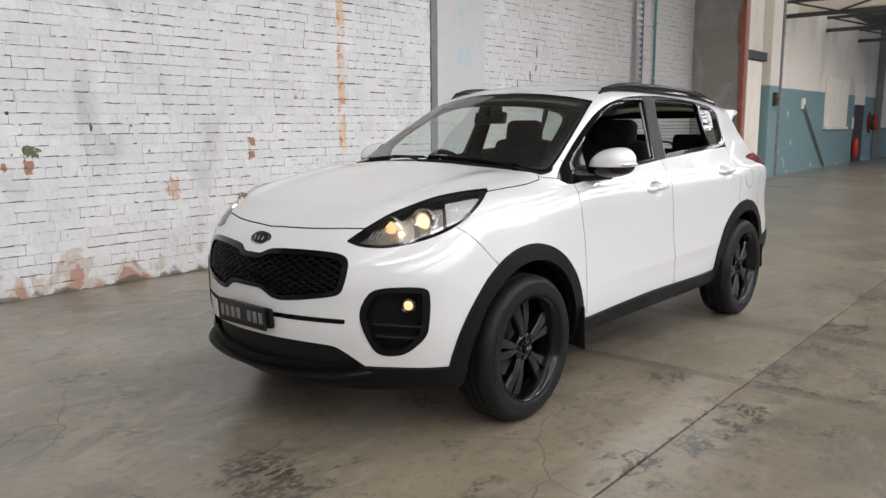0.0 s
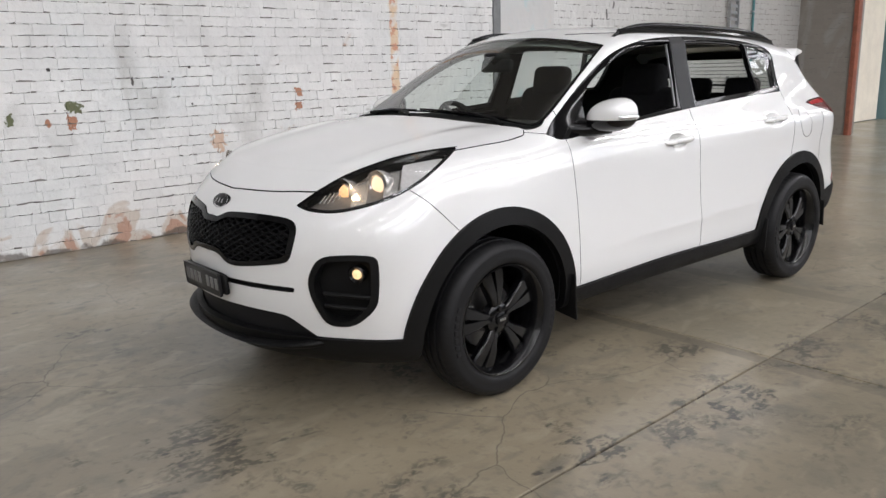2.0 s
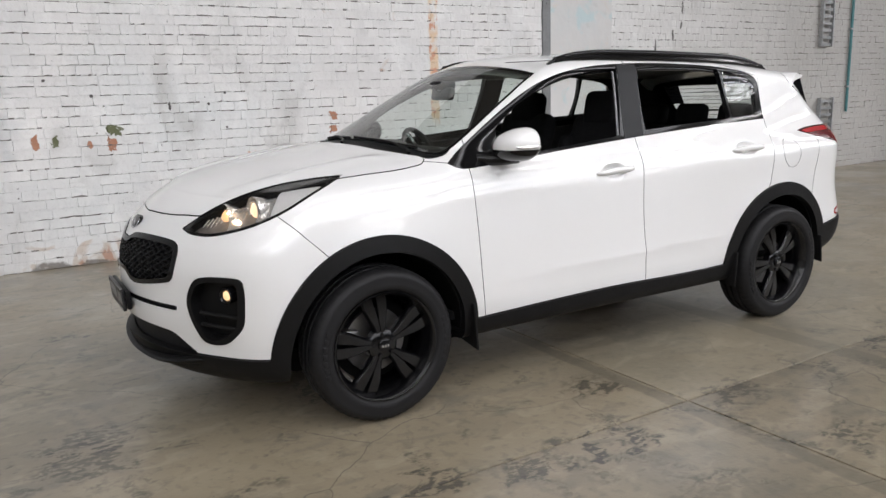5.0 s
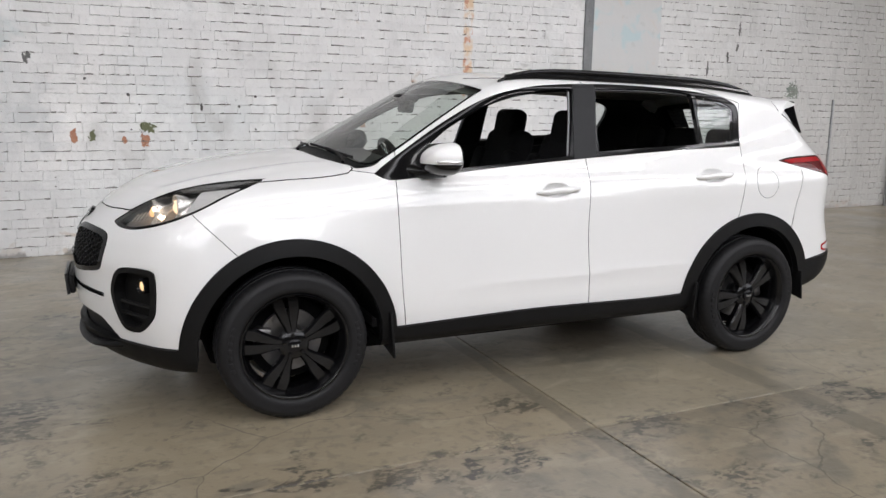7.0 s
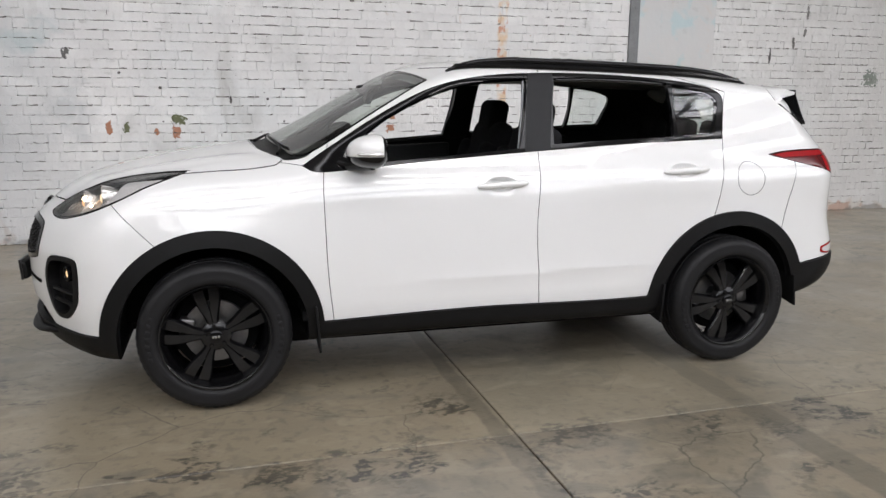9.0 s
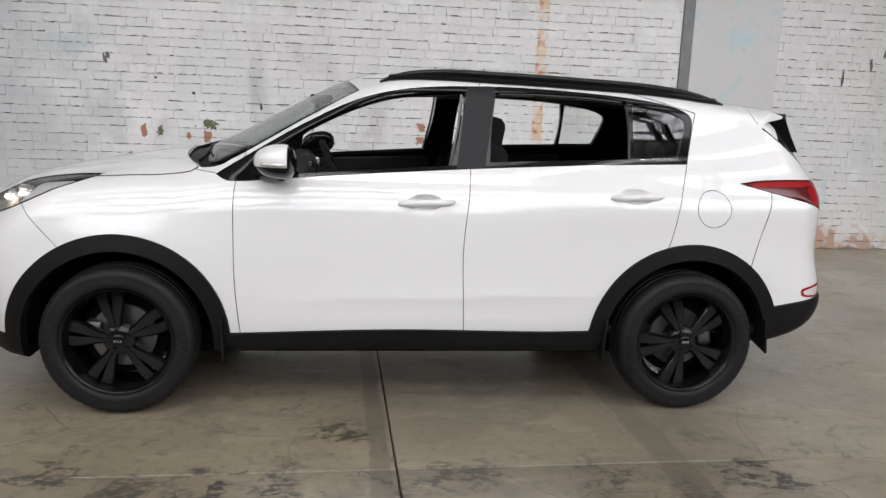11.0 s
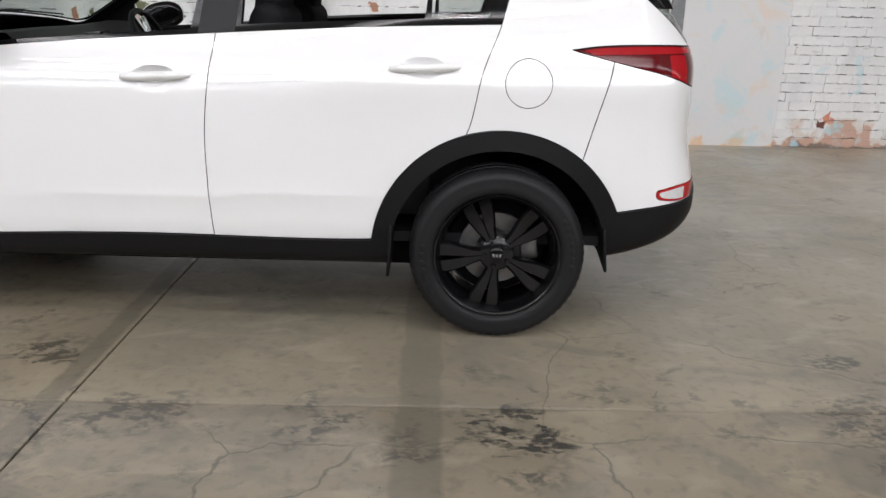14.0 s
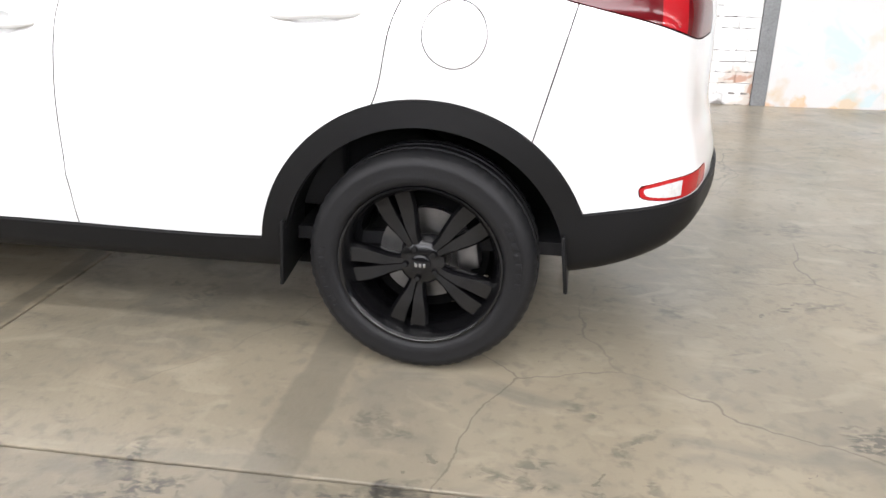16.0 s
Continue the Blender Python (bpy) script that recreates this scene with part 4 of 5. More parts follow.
cabin = part("cabin_floor", box(-.78, .78, .40, 3.1, .36, .40), CABIN, car, "dark cabin floor")
dash = bmesh.new()
rows = []
for x in np.linspace(-.69, .69, 13):
    k = .26 * x * x
    ys = [(.42 + k, 1.08), (.55 + k * .8, 1.125), (.70 + .5 * k, 1.13 + .02 * math.exp(-((x + .38) / .2) ** 2)), (.80, 1.09), (.83, 1.0), (.80, .85), (.70, .60), (.42, .60)]
    rows.append([dash.verts.new((x, y, z)) for y, z in ys])
for p, q in zip(rows, rows[1:]):
    for i in range(8):
        dash.faces.new((p[i], p[(i + 1) % 8], q[(i + 1) % 8], q[i]))
dashboard = part("dashboard", dash, CABIN, car, "black dashboard", angle=30)
part("centre_screen", box(-.13, .13, .79, .815, .98, 1.11, .012), GLOSS_BLACK, dashboard, "gloss black centre screen")
for x in (-.66, -.19, .19, .66):
    part("air_vent", box(x - .05, x + .05, .80, .835, 1.0, 1.09, .012), SILVER if abs(x) > .5 else CABIN, dashboard, "air vent")
wheel_at = Matrix.Translation((-.38, .93, 1.03)) @ Matrix.Rotation(radians(-65), 4, "X")
steer = part("steering_wheel", tube([(.185 * math.cos(a), .185 * math.sin(a), 0) for a in np.linspace(0, 2 * math.pi, 40, endpoint=False)], .016, 10, True), CABIN, car, "black steering wheel", wheel_at)
part("wheel_hub", prism([(.07 * math.cos(a), .06 * math.sin(a)) for a in np.linspace(0, 2 * math.pi, 16, endpoint=False)], .04, .012), CABIN, steer, m=wheel_at @ Matrix.Translation((0, 0, -.03)))
for a in (0, 180, 250, 290):
    part("wheel_spoke", box(.05, .18, -.016, .016, -.012, .006, .004), SILVER if a > 200 else CABIN, steer, m=wheel_at @ Matrix.Rotation(radians(a), 4, "Z"))
part("steering_column", rod((-.38, .72, .95), (-.38, .92, 1.02), .05, 14), CABIN, steer)
for x in (.36, -.37):
    seat = part("front_seat", pad(x - .25, x + .25, 1.05, 1.58, .52, .72, .07), FABRIC, car, "black cloth front seat")
    part("backrest", pad(-.245, .245, -.07, .07, 0, .63, .065), FABRIC, seat, m=Matrix.Translation((x, 1.555, .66)) @ Matrix.Rotation(radians(-19), 4, "X"))
    part("side_bolster", pad(-.25, -.16, -.12, .05, .05, .48, .04), FABRIC, seat, m=Matrix.Translation((x, 1.555, .66)) @ Matrix.Rotation(radians(-19), 4, "X"))
    part("side_bolster", pad(.16, .25, -.12, .05, .05, .48, .04), FABRIC, seat, m=Matrix.Translation((x, 1.555, .66)) @ Matrix.Rotation(radians(-19), 4, "X"))
    rest_ = part("headrest", pad(-.14, .14, -.06, .06, -.10, .11, .05), FABRIC, seat, m=Matrix.Translation((x, 1.735, 1.285)) @ Matrix.Rotation(radians(-10), 4, "X"))
    for k in (-.06, .06):
        part("headrest_post", rod((x + k, 1.72, 1.15), (x + k, 1.735, 1.25), .006, 8), CHROME, rest_)
bench = part("rear_seat", pad(-.66, .66, 2.15, 2.66, .50, .74, .08), FABRIC, car, "black cloth rear bench")
part("backrest", pad(-.66, .66, -.08, .08, 0, .50, .07), FABRIC, bench, m=Matrix.Translation((0, 2.68, .66)) @ Matrix.Rotation(radians(-20), 4, "X"))
for x in (-.36, .0, .36):
    part("headrest", pad(-.12, .12, -.05, .05, -.06, .085, .04), FABRIC, bench, m=Matrix.Translation((x, 2.87, 1.20)) @ Matrix.Rotation(radians(-12), 4, "X"))
rv = part("rear_view_mirror", box(-.125, .125, -.018, .018, -.035, .035, .015, 3), CABIN, car, "black rear view mirror", pose(.0, .86, 1.405, -12, 0, -6))
part("mirror_stem", rod((0, .84, 1.42), (0, .80, 1.455), .012, 8), CABIN, rv)
part("sensor_cover", box(-.05, .05, .80, .92, 1.43, 1.475, .015), CABIN, rv)
for s in (1, -1):
    for y0, y1 in ((.66, 1.53), (1.64, 2.40)):
        bm = box(.66, .735 if y0 < 1 else .725, y0, y1, .45, 1.09, .02)
        for v in bm.verts:
            if v.co.z > .9:
                v.co.z += .045 * (v.co.y - 1.0)
        put("door_lining", bm, CABIN, car, s, "black door lining")


# ---- hall ----
class Weathered:
    """Builds a worn surface layer by layer, in world metres."""

    def __init__(self, name, colour, rough, relief=.0, relief_scale=50.):
        self.m = bpy.data.materials.new(name)
        self.m.use_nodes = True
        self.nt = self.m.node_tree
        self.bsdf = self.nt.nodes["Principled BSDF"]
        self.pos = self.nt.nodes.new("ShaderNodeNewGeometry").outputs["Position"]
        self.bsdf.inputs["Roughness"].default_value = rough
        rgb = self.nt.nodes.new("ShaderNodeRGB")
        rgb.outputs[0].default_value = (*colour, 1)
        self.out = rgb.outputs[0]
        if relief:
            n = self.noise(relief_scale, 6)
            b = self.nt.nodes.new("ShaderNodeBump")
            b.inputs["Strength"].default_value, b.inputs["Distance"].default_value = 1, relief
            self.nt.links.new(n, b.inputs["Height"])
            self.nt.links.new(b.outputs[0], self.bsdf.inputs["Normal"])

    def noise(self, scale, detail=4, stretch=(1, 1, 1), warp=0., shift=0.):
        mp = self.nt.nodes.new("ShaderNodeMapping")
        mp.inputs["Scale"].default_value = stretch
        mp.inputs["Location"].default_value = (shift, shift * .7, shift * 1.3)
        self.nt.links.new(self.pos, mp.inputs["Vector"])
        n = self.nt.nodes.new("ShaderNodeTexNoise")
        n.inputs["Scale"].default_value, n.inputs["Detail"].default_value, n.inputs["Distortion"].default_value = scale, detail, warp
        self.nt.links.new(mp.outputs[0], n.inputs["Vector"])
        return n.outputs[0]

    def math(self, op, a, b=None):
        n = self.nt.nodes.new("ShaderNodeMath")
        n.operation = op
        for i, v in enumerate((a, b)):
            if v is None:
                continue
            if isinstance(v, (int, float)):
                n.inputs[i].default_value = v
            else:
                self.nt.links.new(v, n.inputs[i])
        return n.outputs[0]

    def range(self, v, a, b, c=0., d=1.):
        n = self.nt.nodes.new("ShaderNodeMapRange")
        self.nt.links.new(v, n.inputs[0])
        for i, x in enumerate((a, b, c, d)):
            n.inputs[i + 1].default_value = x
        return n.outputs[0]

    def axis(self, k):
        n = self.nt.nodes.new("ShaderNodeSeparateXYZ")
        self.nt.links.new(self.pos, n.inputs[0])
        return n.outputs[k]

    def layer(self, colour, fac, blend="MIX"):
        n = self.nt.nodes.new("ShaderNodeMix")
        n.data_type, n.blend_type = "RGBA", blend
        self.nt.links.new(fac, n.inputs[0])
        self.nt.links.new(self.out, n.inputs[6])
        n.inputs[7].default_value = (*colour, 1)
        self.out = n.outputs[2]

    def spot(self, y, z, r, colour, ragged=.6, tall=1., soft=.82, most=1.):
        """A chip or stain with a ragged edge at y, z on a wall along y."""
        dy, dz = self.math("SUBTRACT", self.axis(1), y), self.math("MULTIPLY", self.math("SUBTRACT", self.axis(2), z), 1 / tall)
        d = self.math("SQRT", self.math("ADD", self.math("MULTIPLY", dy, dy), self.math("MULTIPLY", dz, dz)))
        d = self.math("ADD", d, self.math("MULTIPLY", self.math("SUBTRACT", self.noise(22 if r < .15 else 5, 6, warp=.6, shift=y), .5), r * 4.2 * ragged))
        self.layer(colour, self.range(d, r, r * soft, 0, most))

    def tone(self, spread=.06):
        """Each piece a little lighter or darker than the next."""
        a, b = self.nt.nodes.new("ShaderNodeObjectInfo").outputs["Random"], self.nt.nodes.new("ShaderNodeNewGeometry").outputs["Random Per Island"]
        s = self.math("FRACT", self.math("ADD", a, b))
        n = self.nt.nodes.new("ShaderNodeVectorMath")
        n.operation = "SCALE"
        self.nt.links.new(self.out, n.inputs[0])
        self.nt.links.new(self.range(s, 0, 1, 1 - spread, 1 + spread), n.inputs["Scale"])
        self.out = n.outputs[0]

    def done(self):
        self.nt.links.new(self.out, self.bsdf.inputs["Base Color"])
        return self.m


def painted_brick(name, colour, dirt, spots=(), base=True, fresh=.25):
    w = Weathered(name, colour, .62, .0085, 19)
    w.tone(.035)
    w.layer((.50, .56, .57), w.range(w.noise(.55, 4, warp=.6), .52, .72, 0, .4 * dirt))
    w.layer((.42, .42, .40), w.range(w.noise(2.2, 6, (1, 1, .45), warp=1.2, shift=3), .56, .78, 0, .7 * dirt))
    w.layer((.30, .29, .27), w.range(w.noise(9, 5, (1, .5, 2.2), shift=8), .66, .76, 0, .5 * dirt))
    w.layer((.86, .86, .84), w.range(w.noise(3.1, 5, shift=21), .58, .66, 0, fresh))
    w.layer((.05, .045, .04), w.range(w.noise(24, 2, shift=5), .755, .77, 0, .85))
    w.layer((.06, .055, .05), w.range(w.noise(20, 2, (1, 1.6, .42), shift=37), .765, .785, 0, .8))
    w.layer((.40, .22, .14), w.range(w.noise(5.5, 5, shift=14), .775, .79, 0, .8))
    if base:
        n = w.math("ADD", w.noise(3.4, 6, warp=.8, shift=2), w.math("ADD", w.range(w.axis(2), 0, .46, .26, -.12), w.range(w.noise(.45, 2, shift=52), .4, .62, -.08, .12)))
        w.layer((.52, .45, .38), w.range(n, .66, .71, 0, .8))
        w.layer((.42, .235, .16), w.range(w.math("ADD", n, w.math("MULTIPLY", w.noise(7, 4, shift=31), .35)), .93, .97, 0, .85))
        w.layer((.10, .085, .07), w.range(w.math("ADD", w.noise(5, 4, shift=17), w.range(w.axis(2), 0, .16, .3, -.2)), .72, .80, 0, .8))
    for s in spots:
        w.spot(*s)
    return w


GREEN, CHIP, DARK = (.10, .11, .05), (.36, .17, .10), (.06, .055, .05)
wb = painted_brick("white_painted_brick", (.68, .674, .655), 1.0, [
    (2.62, 1.17, .075, GREEN, .7, .7), (2.60, 1.06, .035, CHIP, .8, 1.8), (2.42, 1.05, .028, CHIP), (1.99, 1.08, .03, CHIP, .8, 2.2), (2.14, 1.10, .03, GREEN, .9, 1.6),
    (4.74, 1.21, .04, CHIP, .9, 1.2), (4.72, 1.08, .045, CHIP, .9, .9), (3.85, .80, .07, (.55, .40, .30), .8, 1.5), (1.66, 1.79, .03, DARK, .9, 1.8), (2.11, 1.61, .013, DARK), (2.47, 1.47, .016, DARK), (2.56, 1.38, .016, DARK, .8, .6), (3.12, 1.36, .012, DARK, .8, 3.0),
    (3.48, 1.37, .013, DARK), (3.64, 1.47, .015, DARK), (3.63, 1.15, .015, DARK), (2.48, 1.15, .014, DARK), (1.35, 1.90, .30, (.42, .51, .51), .8, .6, .1, .7), (1.65, 1.22, .26, (.45, .47, .47), .8, 1.4, .1, .6)])
rust = wb.math("ABSOLUTE", wb.math("SUBTRACT", wb.axis(1), 5.965))
rust = wb.math("ADD", rust, wb.math("MULTIPLY", wb.math("SUBTRACT", wb.noise(9, 4), .5), .05))
rust = wb.math("MULTIPLY", wb.range(rust, .062, .045), wb.range(wb.axis(2), 1.02, 1.14))
wb.layer((.66, .50, .34), wb.math("MULTIPLY", rust, wb.range(wb.noise(7, 5, shift=4), .40, .55)))
wb.layer((.55, .28, .18), wb.math("MULTIPLY", rust, wb.range(wb.noise(12, 4, shift=9), .56, .62)))
# greyer towards low y, with a ragged edge
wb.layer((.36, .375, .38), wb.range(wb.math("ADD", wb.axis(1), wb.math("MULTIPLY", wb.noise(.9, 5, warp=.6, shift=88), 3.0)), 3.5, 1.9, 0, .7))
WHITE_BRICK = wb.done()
wg = painted_brick("grey_painted_brick", (.60, .595, .575), 1.0, [
    (10.93, 1.66, .10, (.05, .10, .06), .9), (9.10, .27, .055, (.50, .20, .12), .8), (9.04, .22, .05, (.10, .03, .02), .8, .8), (8.50, 2.18, .05, (.58, .44, .30), .8, 2.2), (9.89, 2.42, .022, DARK, .7, 5.0), (9.71, 2.07, .020, DARK, .7, 4.0), (9.39, 1.93, .018, DARK, .7, 6.0), (9.86, 2.20, .018, DARK, .7, 3.0)], fresh=.2)
wg.layer((.33, .52, .56), wg.math("MULTIPLY", wg.range(wg.noise(4, 5, shift=44), .60, .68, 0, .75), wg.math("MULTIPLY", wg.range(wg.axis(1), 10.2, 9.4), wg.range(wg.axis(2), 1.1, .7))))
# greyer towards the far end
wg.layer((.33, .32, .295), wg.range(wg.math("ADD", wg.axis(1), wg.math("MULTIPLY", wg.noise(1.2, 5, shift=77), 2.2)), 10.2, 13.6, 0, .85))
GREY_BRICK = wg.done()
END_BRICK = painted_brick("grey_end_brick", (.24, .215, .19), .8, base=False, fresh=0.).done()
wp = Weathered("pale_render", (.55, .545, .53), .7, .004, 9)
wp.layer((.50, .54, .54), wp.range(wp.noise(1.1, 5, warp=.7), .52, .70, 0, .6))
wp.layer((.52, .42, .30), wp.math("MULTIPLY", wp.range(wp.noise(3, 5, shift=6), .50, .60), wp.range(wp.axis(2), .45, .12)))
wp.layer((.58, .38, .22), wp.range(wp.math("ADD", wp.noise(4.5, 5, shift=12), wp.range(wp.axis(2), 0, .14, .25, 0)), .72, .78, 0, .9))
wp.layer((.40, .40, .38), wp.range(wp.noise(6, 6, shift=3), .64, .74, 0, .6))
wp.layer((.38, .54, .56), wp.range(wp.noise(3.6, 6, warp=.8, shift=64), .57, .66, 0, .55))
wp.layer((.60, .47, .36), wp.range(wp.noise(2.6, 6, warp=.8, shift=41), .60, .68, 0, .5))
RENDER = wp.done()
wf = Weathered("far_two_tone_paint", (.70, .65, .56), .7, .006, 14)
wf.layer((.52, .48, .42), wf.range(wf.noise(1.2, 6, (1, 1, .5)), .5, .72, 0, .8))
teal = wf.range(wf.math("ADD", wf.axis(2), wf.math("MULTIPLY", wf.noise(5, 3), .05)), 2.31, 2.29)
wf.layer((.165, .255, .265), wf.math("MULTIPLY", teal, wf.range(wf.noise(1.5, 6, shift=7), .72, .64)))
wf.layer((.40, .36, .30), wf.range(wf.math("ADD", wf.noise(2.5, 5, shift=9), wf.range(wf.axis(2), 0, .4, .22, 0)), .74, .84, 0, .8))
FAR_WALL = wf.done()

# concrete: broad tan and grey clouds, two darker strips, tyre rub and oil, hair cracks
fc = Weathered("worn_concrete", (.285, .243, .173), .5, .0012, 55)
fc.layer((0.183, 0.166, 0.127), fc.range(fc.noise(.55, 6, warp=.5), .45, .64, 0, .8))
fc.layer((0.366, 0.318, 0.233), fc.range(fc.noise(1.7, 6, warp=.4, shift=4), .50, .70, 0, .6))
fc.layer((0.159, 0.146, 0.117), fc.range(fc.noise(4.5, 6, (1, .6, 1), warp=1.0, shift=9), .54, .70, 0, .75))
fc.layer((0.122, 0.114, 0.090), fc.range(fc.noise(22, 6, shift=2), .53, .68, 0, .4))
fc.layer((0.439, 0.390, 0.292), fc.range(fc.noise(9, 7, (1, .5, 1), warp=.8, shift=61), .54, .68, 0, .35))
wob = fc.math("MULTIPLY", fc.math("SUBTRACT", fc.noise(6, 3, shift=1), .5), .05)
fy = fc.math("ADD", fc.axis(1), wob)
for mid, half_w, far_x in ((5.29, .083, -2.6), (4.055, .05, -2.4)):
    strip = fc.range(fc.math("ABSOLUTE", fc.math("SUBTRACT", fy, mid)), half_w, half_w - .015)
    fc.layer((0.140, 0.126, 0.095), fc.math("MULTIPLY", strip, fc.range(fc.noise(1.5, 3, shift=6), .25, .45, .3, .65)))
blot, speck = fc.noise(11, 5, (1, .6, 1), warp=1.0, shift=57), fc.range(fc.noise(45, 5, (1, .6, 1), shift=83), .40, .52)
lane = fc.math("ABSOLUTE", fc.math("SUBTRACT", fc.axis(0), -1.15))
rub = fc.math("ADD", fc.noise(2.8, 5, (1, .8, 1), warp=1.2, shift=13), fc.range(lane, .0, .9, .09, -.06))
grit = fc.range(fc.noise(34, 6, (1, .7, 1), warp=.8, shift=71), .44, .58)
fc.layer((0.043, 0.041, 0.035), fc.math("MULTIPLY", fc.range(rub, .585, .70, 0, .8), grit))
fc.layer((0.073, 0.070, 0.056), fc.math("MULTIPLY", fc.range(fc.noise(3.3, 6, warp=1.5, shift=27), .60, .70, 0, .7), grit))
fc.layer((0.049, 0.046, 0.037), fc.range(fc.noise(13, 4, warp=1.5, shift=90), .735, .755, 0, .6))
for sx, sy, sr, dark in ((-1.12, 5.60, .10, .95), (-1.26, 5.58, .09, .9), (-1.16, 3.56, .15, .9), (-1.66, 3.85, .11, .7), (-1.23, 4.33, .13, .7), (-1.70, 6.85, .09, .8), (-1.32, 6.76, .14, .7),
                          (-1.30, 2.72, .14, .8), (-2.5, 1.75, .20, .6), (-2.25, 1.72, .2, .6), (-1.2, 3.15, .12, .7), (-2.13, 7.12, .05, .9), (-4.2, 1.85, .10, .7), (-4.28, 8.1, .09, .7)):
    dx, dy = fc.math("SUBTRACT", fc.axis(0), sx), fc.math("MULTIPLY", fc.math("SUBTRACT", fc.axis(1), sy), .62)
    dist = fc.math("SQRT", fc.math("ADD", fc.math("MULTIPLY", dx, dx), fc.math("MULTIPLY", dy, dy)))
    dist = fc.math("ADD", dist, fc.math("MULTIPLY", fc.math("SUBTRACT", blot, .5), sr * 3.6))
    fc.layer((.028, .027, .025), fc.math("MULTIPLY", fc.range(dist, sr * .75, sr * .45, 0, dark), speck))
mp = fc.nt.nodes.new("ShaderNodeTexNoise")
mp.inputs["Scale"].default_value, mp.inputs["Detail"].default_value = 2.2, 5
fc.nt.links.new(fc.pos, mp.inputs["Vector"])
mixp = fc.nt.nodes.new("ShaderNodeMix")
mixp.data_type = "VECTOR"
mixp.inputs[0].default_value = .22
fc.nt.links.new(fc.pos, mixp.inputs[4])
fc.nt.links.new(mp.outputs["Color"], mixp.inputs[5])
vor = fc.nt.nodes.new("ShaderNodeTexVoronoi")
vor.feature = "DISTANCE_TO_EDGE"
vor.inputs["Scale"].default_value = 1.25
fc.nt.links.new(mixp.outputs[1], vor.inputs["Vector"])
crack = fc.math("MULTIPLY", fc.range(vor.outputs["Distance"], .0045, .001), fc.range(fc.noise(1.1, 3, shift=33), .46, .56))
fc.layer((0.061, 0.054, 0.042), fc.math("MULTIPLY", crack, .62))
# uneven floor light put into colour: one slab lightened, outer row darkened
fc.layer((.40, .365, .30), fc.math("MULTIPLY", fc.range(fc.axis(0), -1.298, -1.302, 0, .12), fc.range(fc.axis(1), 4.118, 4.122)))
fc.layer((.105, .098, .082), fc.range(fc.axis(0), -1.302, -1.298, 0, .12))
fc.nt.links.new(fc.range(fc.noise(1.3, 5, shift=18), .35, .7, .36, .60), fc.bsdf.inputs["Roughness"])
thin = fc.nt.nodes.new("ShaderNodeVectorMath")
thin.operation = "MULTIPLY"
thin.inputs[1].default_value = (.845, .835, .815)
fc.nt.links.new(fc.out, thin.inputs[0])
fc.out = thin.outputs[0]
fc.bsdf.inputs["Coat Weight"].default_value, fc.bsdf.inputs["Coat Roughness"].default_value = .55, .22
CONCRETE = fc.done()
JOINT = material("dirty_joint", (.03, .028, .025), .9, vary=.3, scale=20)
POST = material("grey_painted_steel", (.17, .175, .175), .5, vary=.3, scale=6, bump=.001, bump_scale=60)
RUST_POST = material("orange_primer_steel", (.24, .075, .042), .6, vary=.5, scale=7, bump=.001, bump_scale=50)
GALV = material("galvanised_steel", (.36, .37, .37), .45, metal=.6, vary=.25, scale=25)
TEAL_PIPE = material("teal_painted_pipe", (.05, .17, .18), .45, vary=.25, scale=12)
ROOFING = material("dark_roof_sheet", (.16, .155, .145), .7, vary=.25, scale=1.5, bump=.01, bump_scale=6)
TRUSS = material("dark_roof_steel", (.05, .05, .05), .55, vary=.3, scale=6)
PLAIN = material("pale_hall_wall", (.55, .54, .51), .8, vary=.2, scale=.8, bump=.004, bump_scale=20)
BOARD = material("cream_board", (.78, .72, .60), .6, vary=.12, scale=3)
EXT_RED = material("red_enamel", (.42, .02, .015), .3, vary=.15, scale=8)
# mortar of worn bed joints, its colour also carrying the shade under bricks
MORTAR_SHADE = material("mortar_with_bed_shade", (.20, .19, .175), .9, vary=.3, scale=18, bump=.002, bump_scale=80)
x0, x1, y0, y1 = HALL


def structure(name, bm, mat, label, category, parent=None):
    return tagged(part(name, bm, mat, parent, smooth=False), label, category, kind="structure")


# floor slabs with open joints
floor = structure("floor", box(x0 - .5, x1 + .5, y0 - .5, y1 + .5, -.3, -.012), JOINT, "worn tan concrete floor with joints, cracks and dark rub marks", "floor")
XJ, YJ = [x0 - .4, -1.30, 4.6, 10.5, x1 + .3], [y0 - .4, -1.85, 4.12, 10.1, 16.1, 22.1, 28.1, 34.1, y1 + .3]
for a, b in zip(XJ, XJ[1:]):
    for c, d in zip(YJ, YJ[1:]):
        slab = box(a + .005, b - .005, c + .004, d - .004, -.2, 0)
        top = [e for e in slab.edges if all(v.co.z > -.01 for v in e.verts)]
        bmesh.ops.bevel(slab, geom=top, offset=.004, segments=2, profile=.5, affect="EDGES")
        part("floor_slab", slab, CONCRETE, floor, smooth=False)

# walls
structure("wall_south", box(x0 - .3, x1 + .3, y0 - .3, y0, 0, RIDGE), PLAIN, "plain pale hall wall", "wall")
structure("wall_north", box(x0 - .3, x1 + .3, y1, y1 + .3, 0, RIDGE), PLAIN, "plain pale hall wall", "wall")
structure("wall_east", box(x1, x1 + .3, y0, y1, 0, RIDGE), PLAIN, "plain pale hall wall", "wall")
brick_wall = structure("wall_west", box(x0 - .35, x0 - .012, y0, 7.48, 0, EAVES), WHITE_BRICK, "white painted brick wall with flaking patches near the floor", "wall")
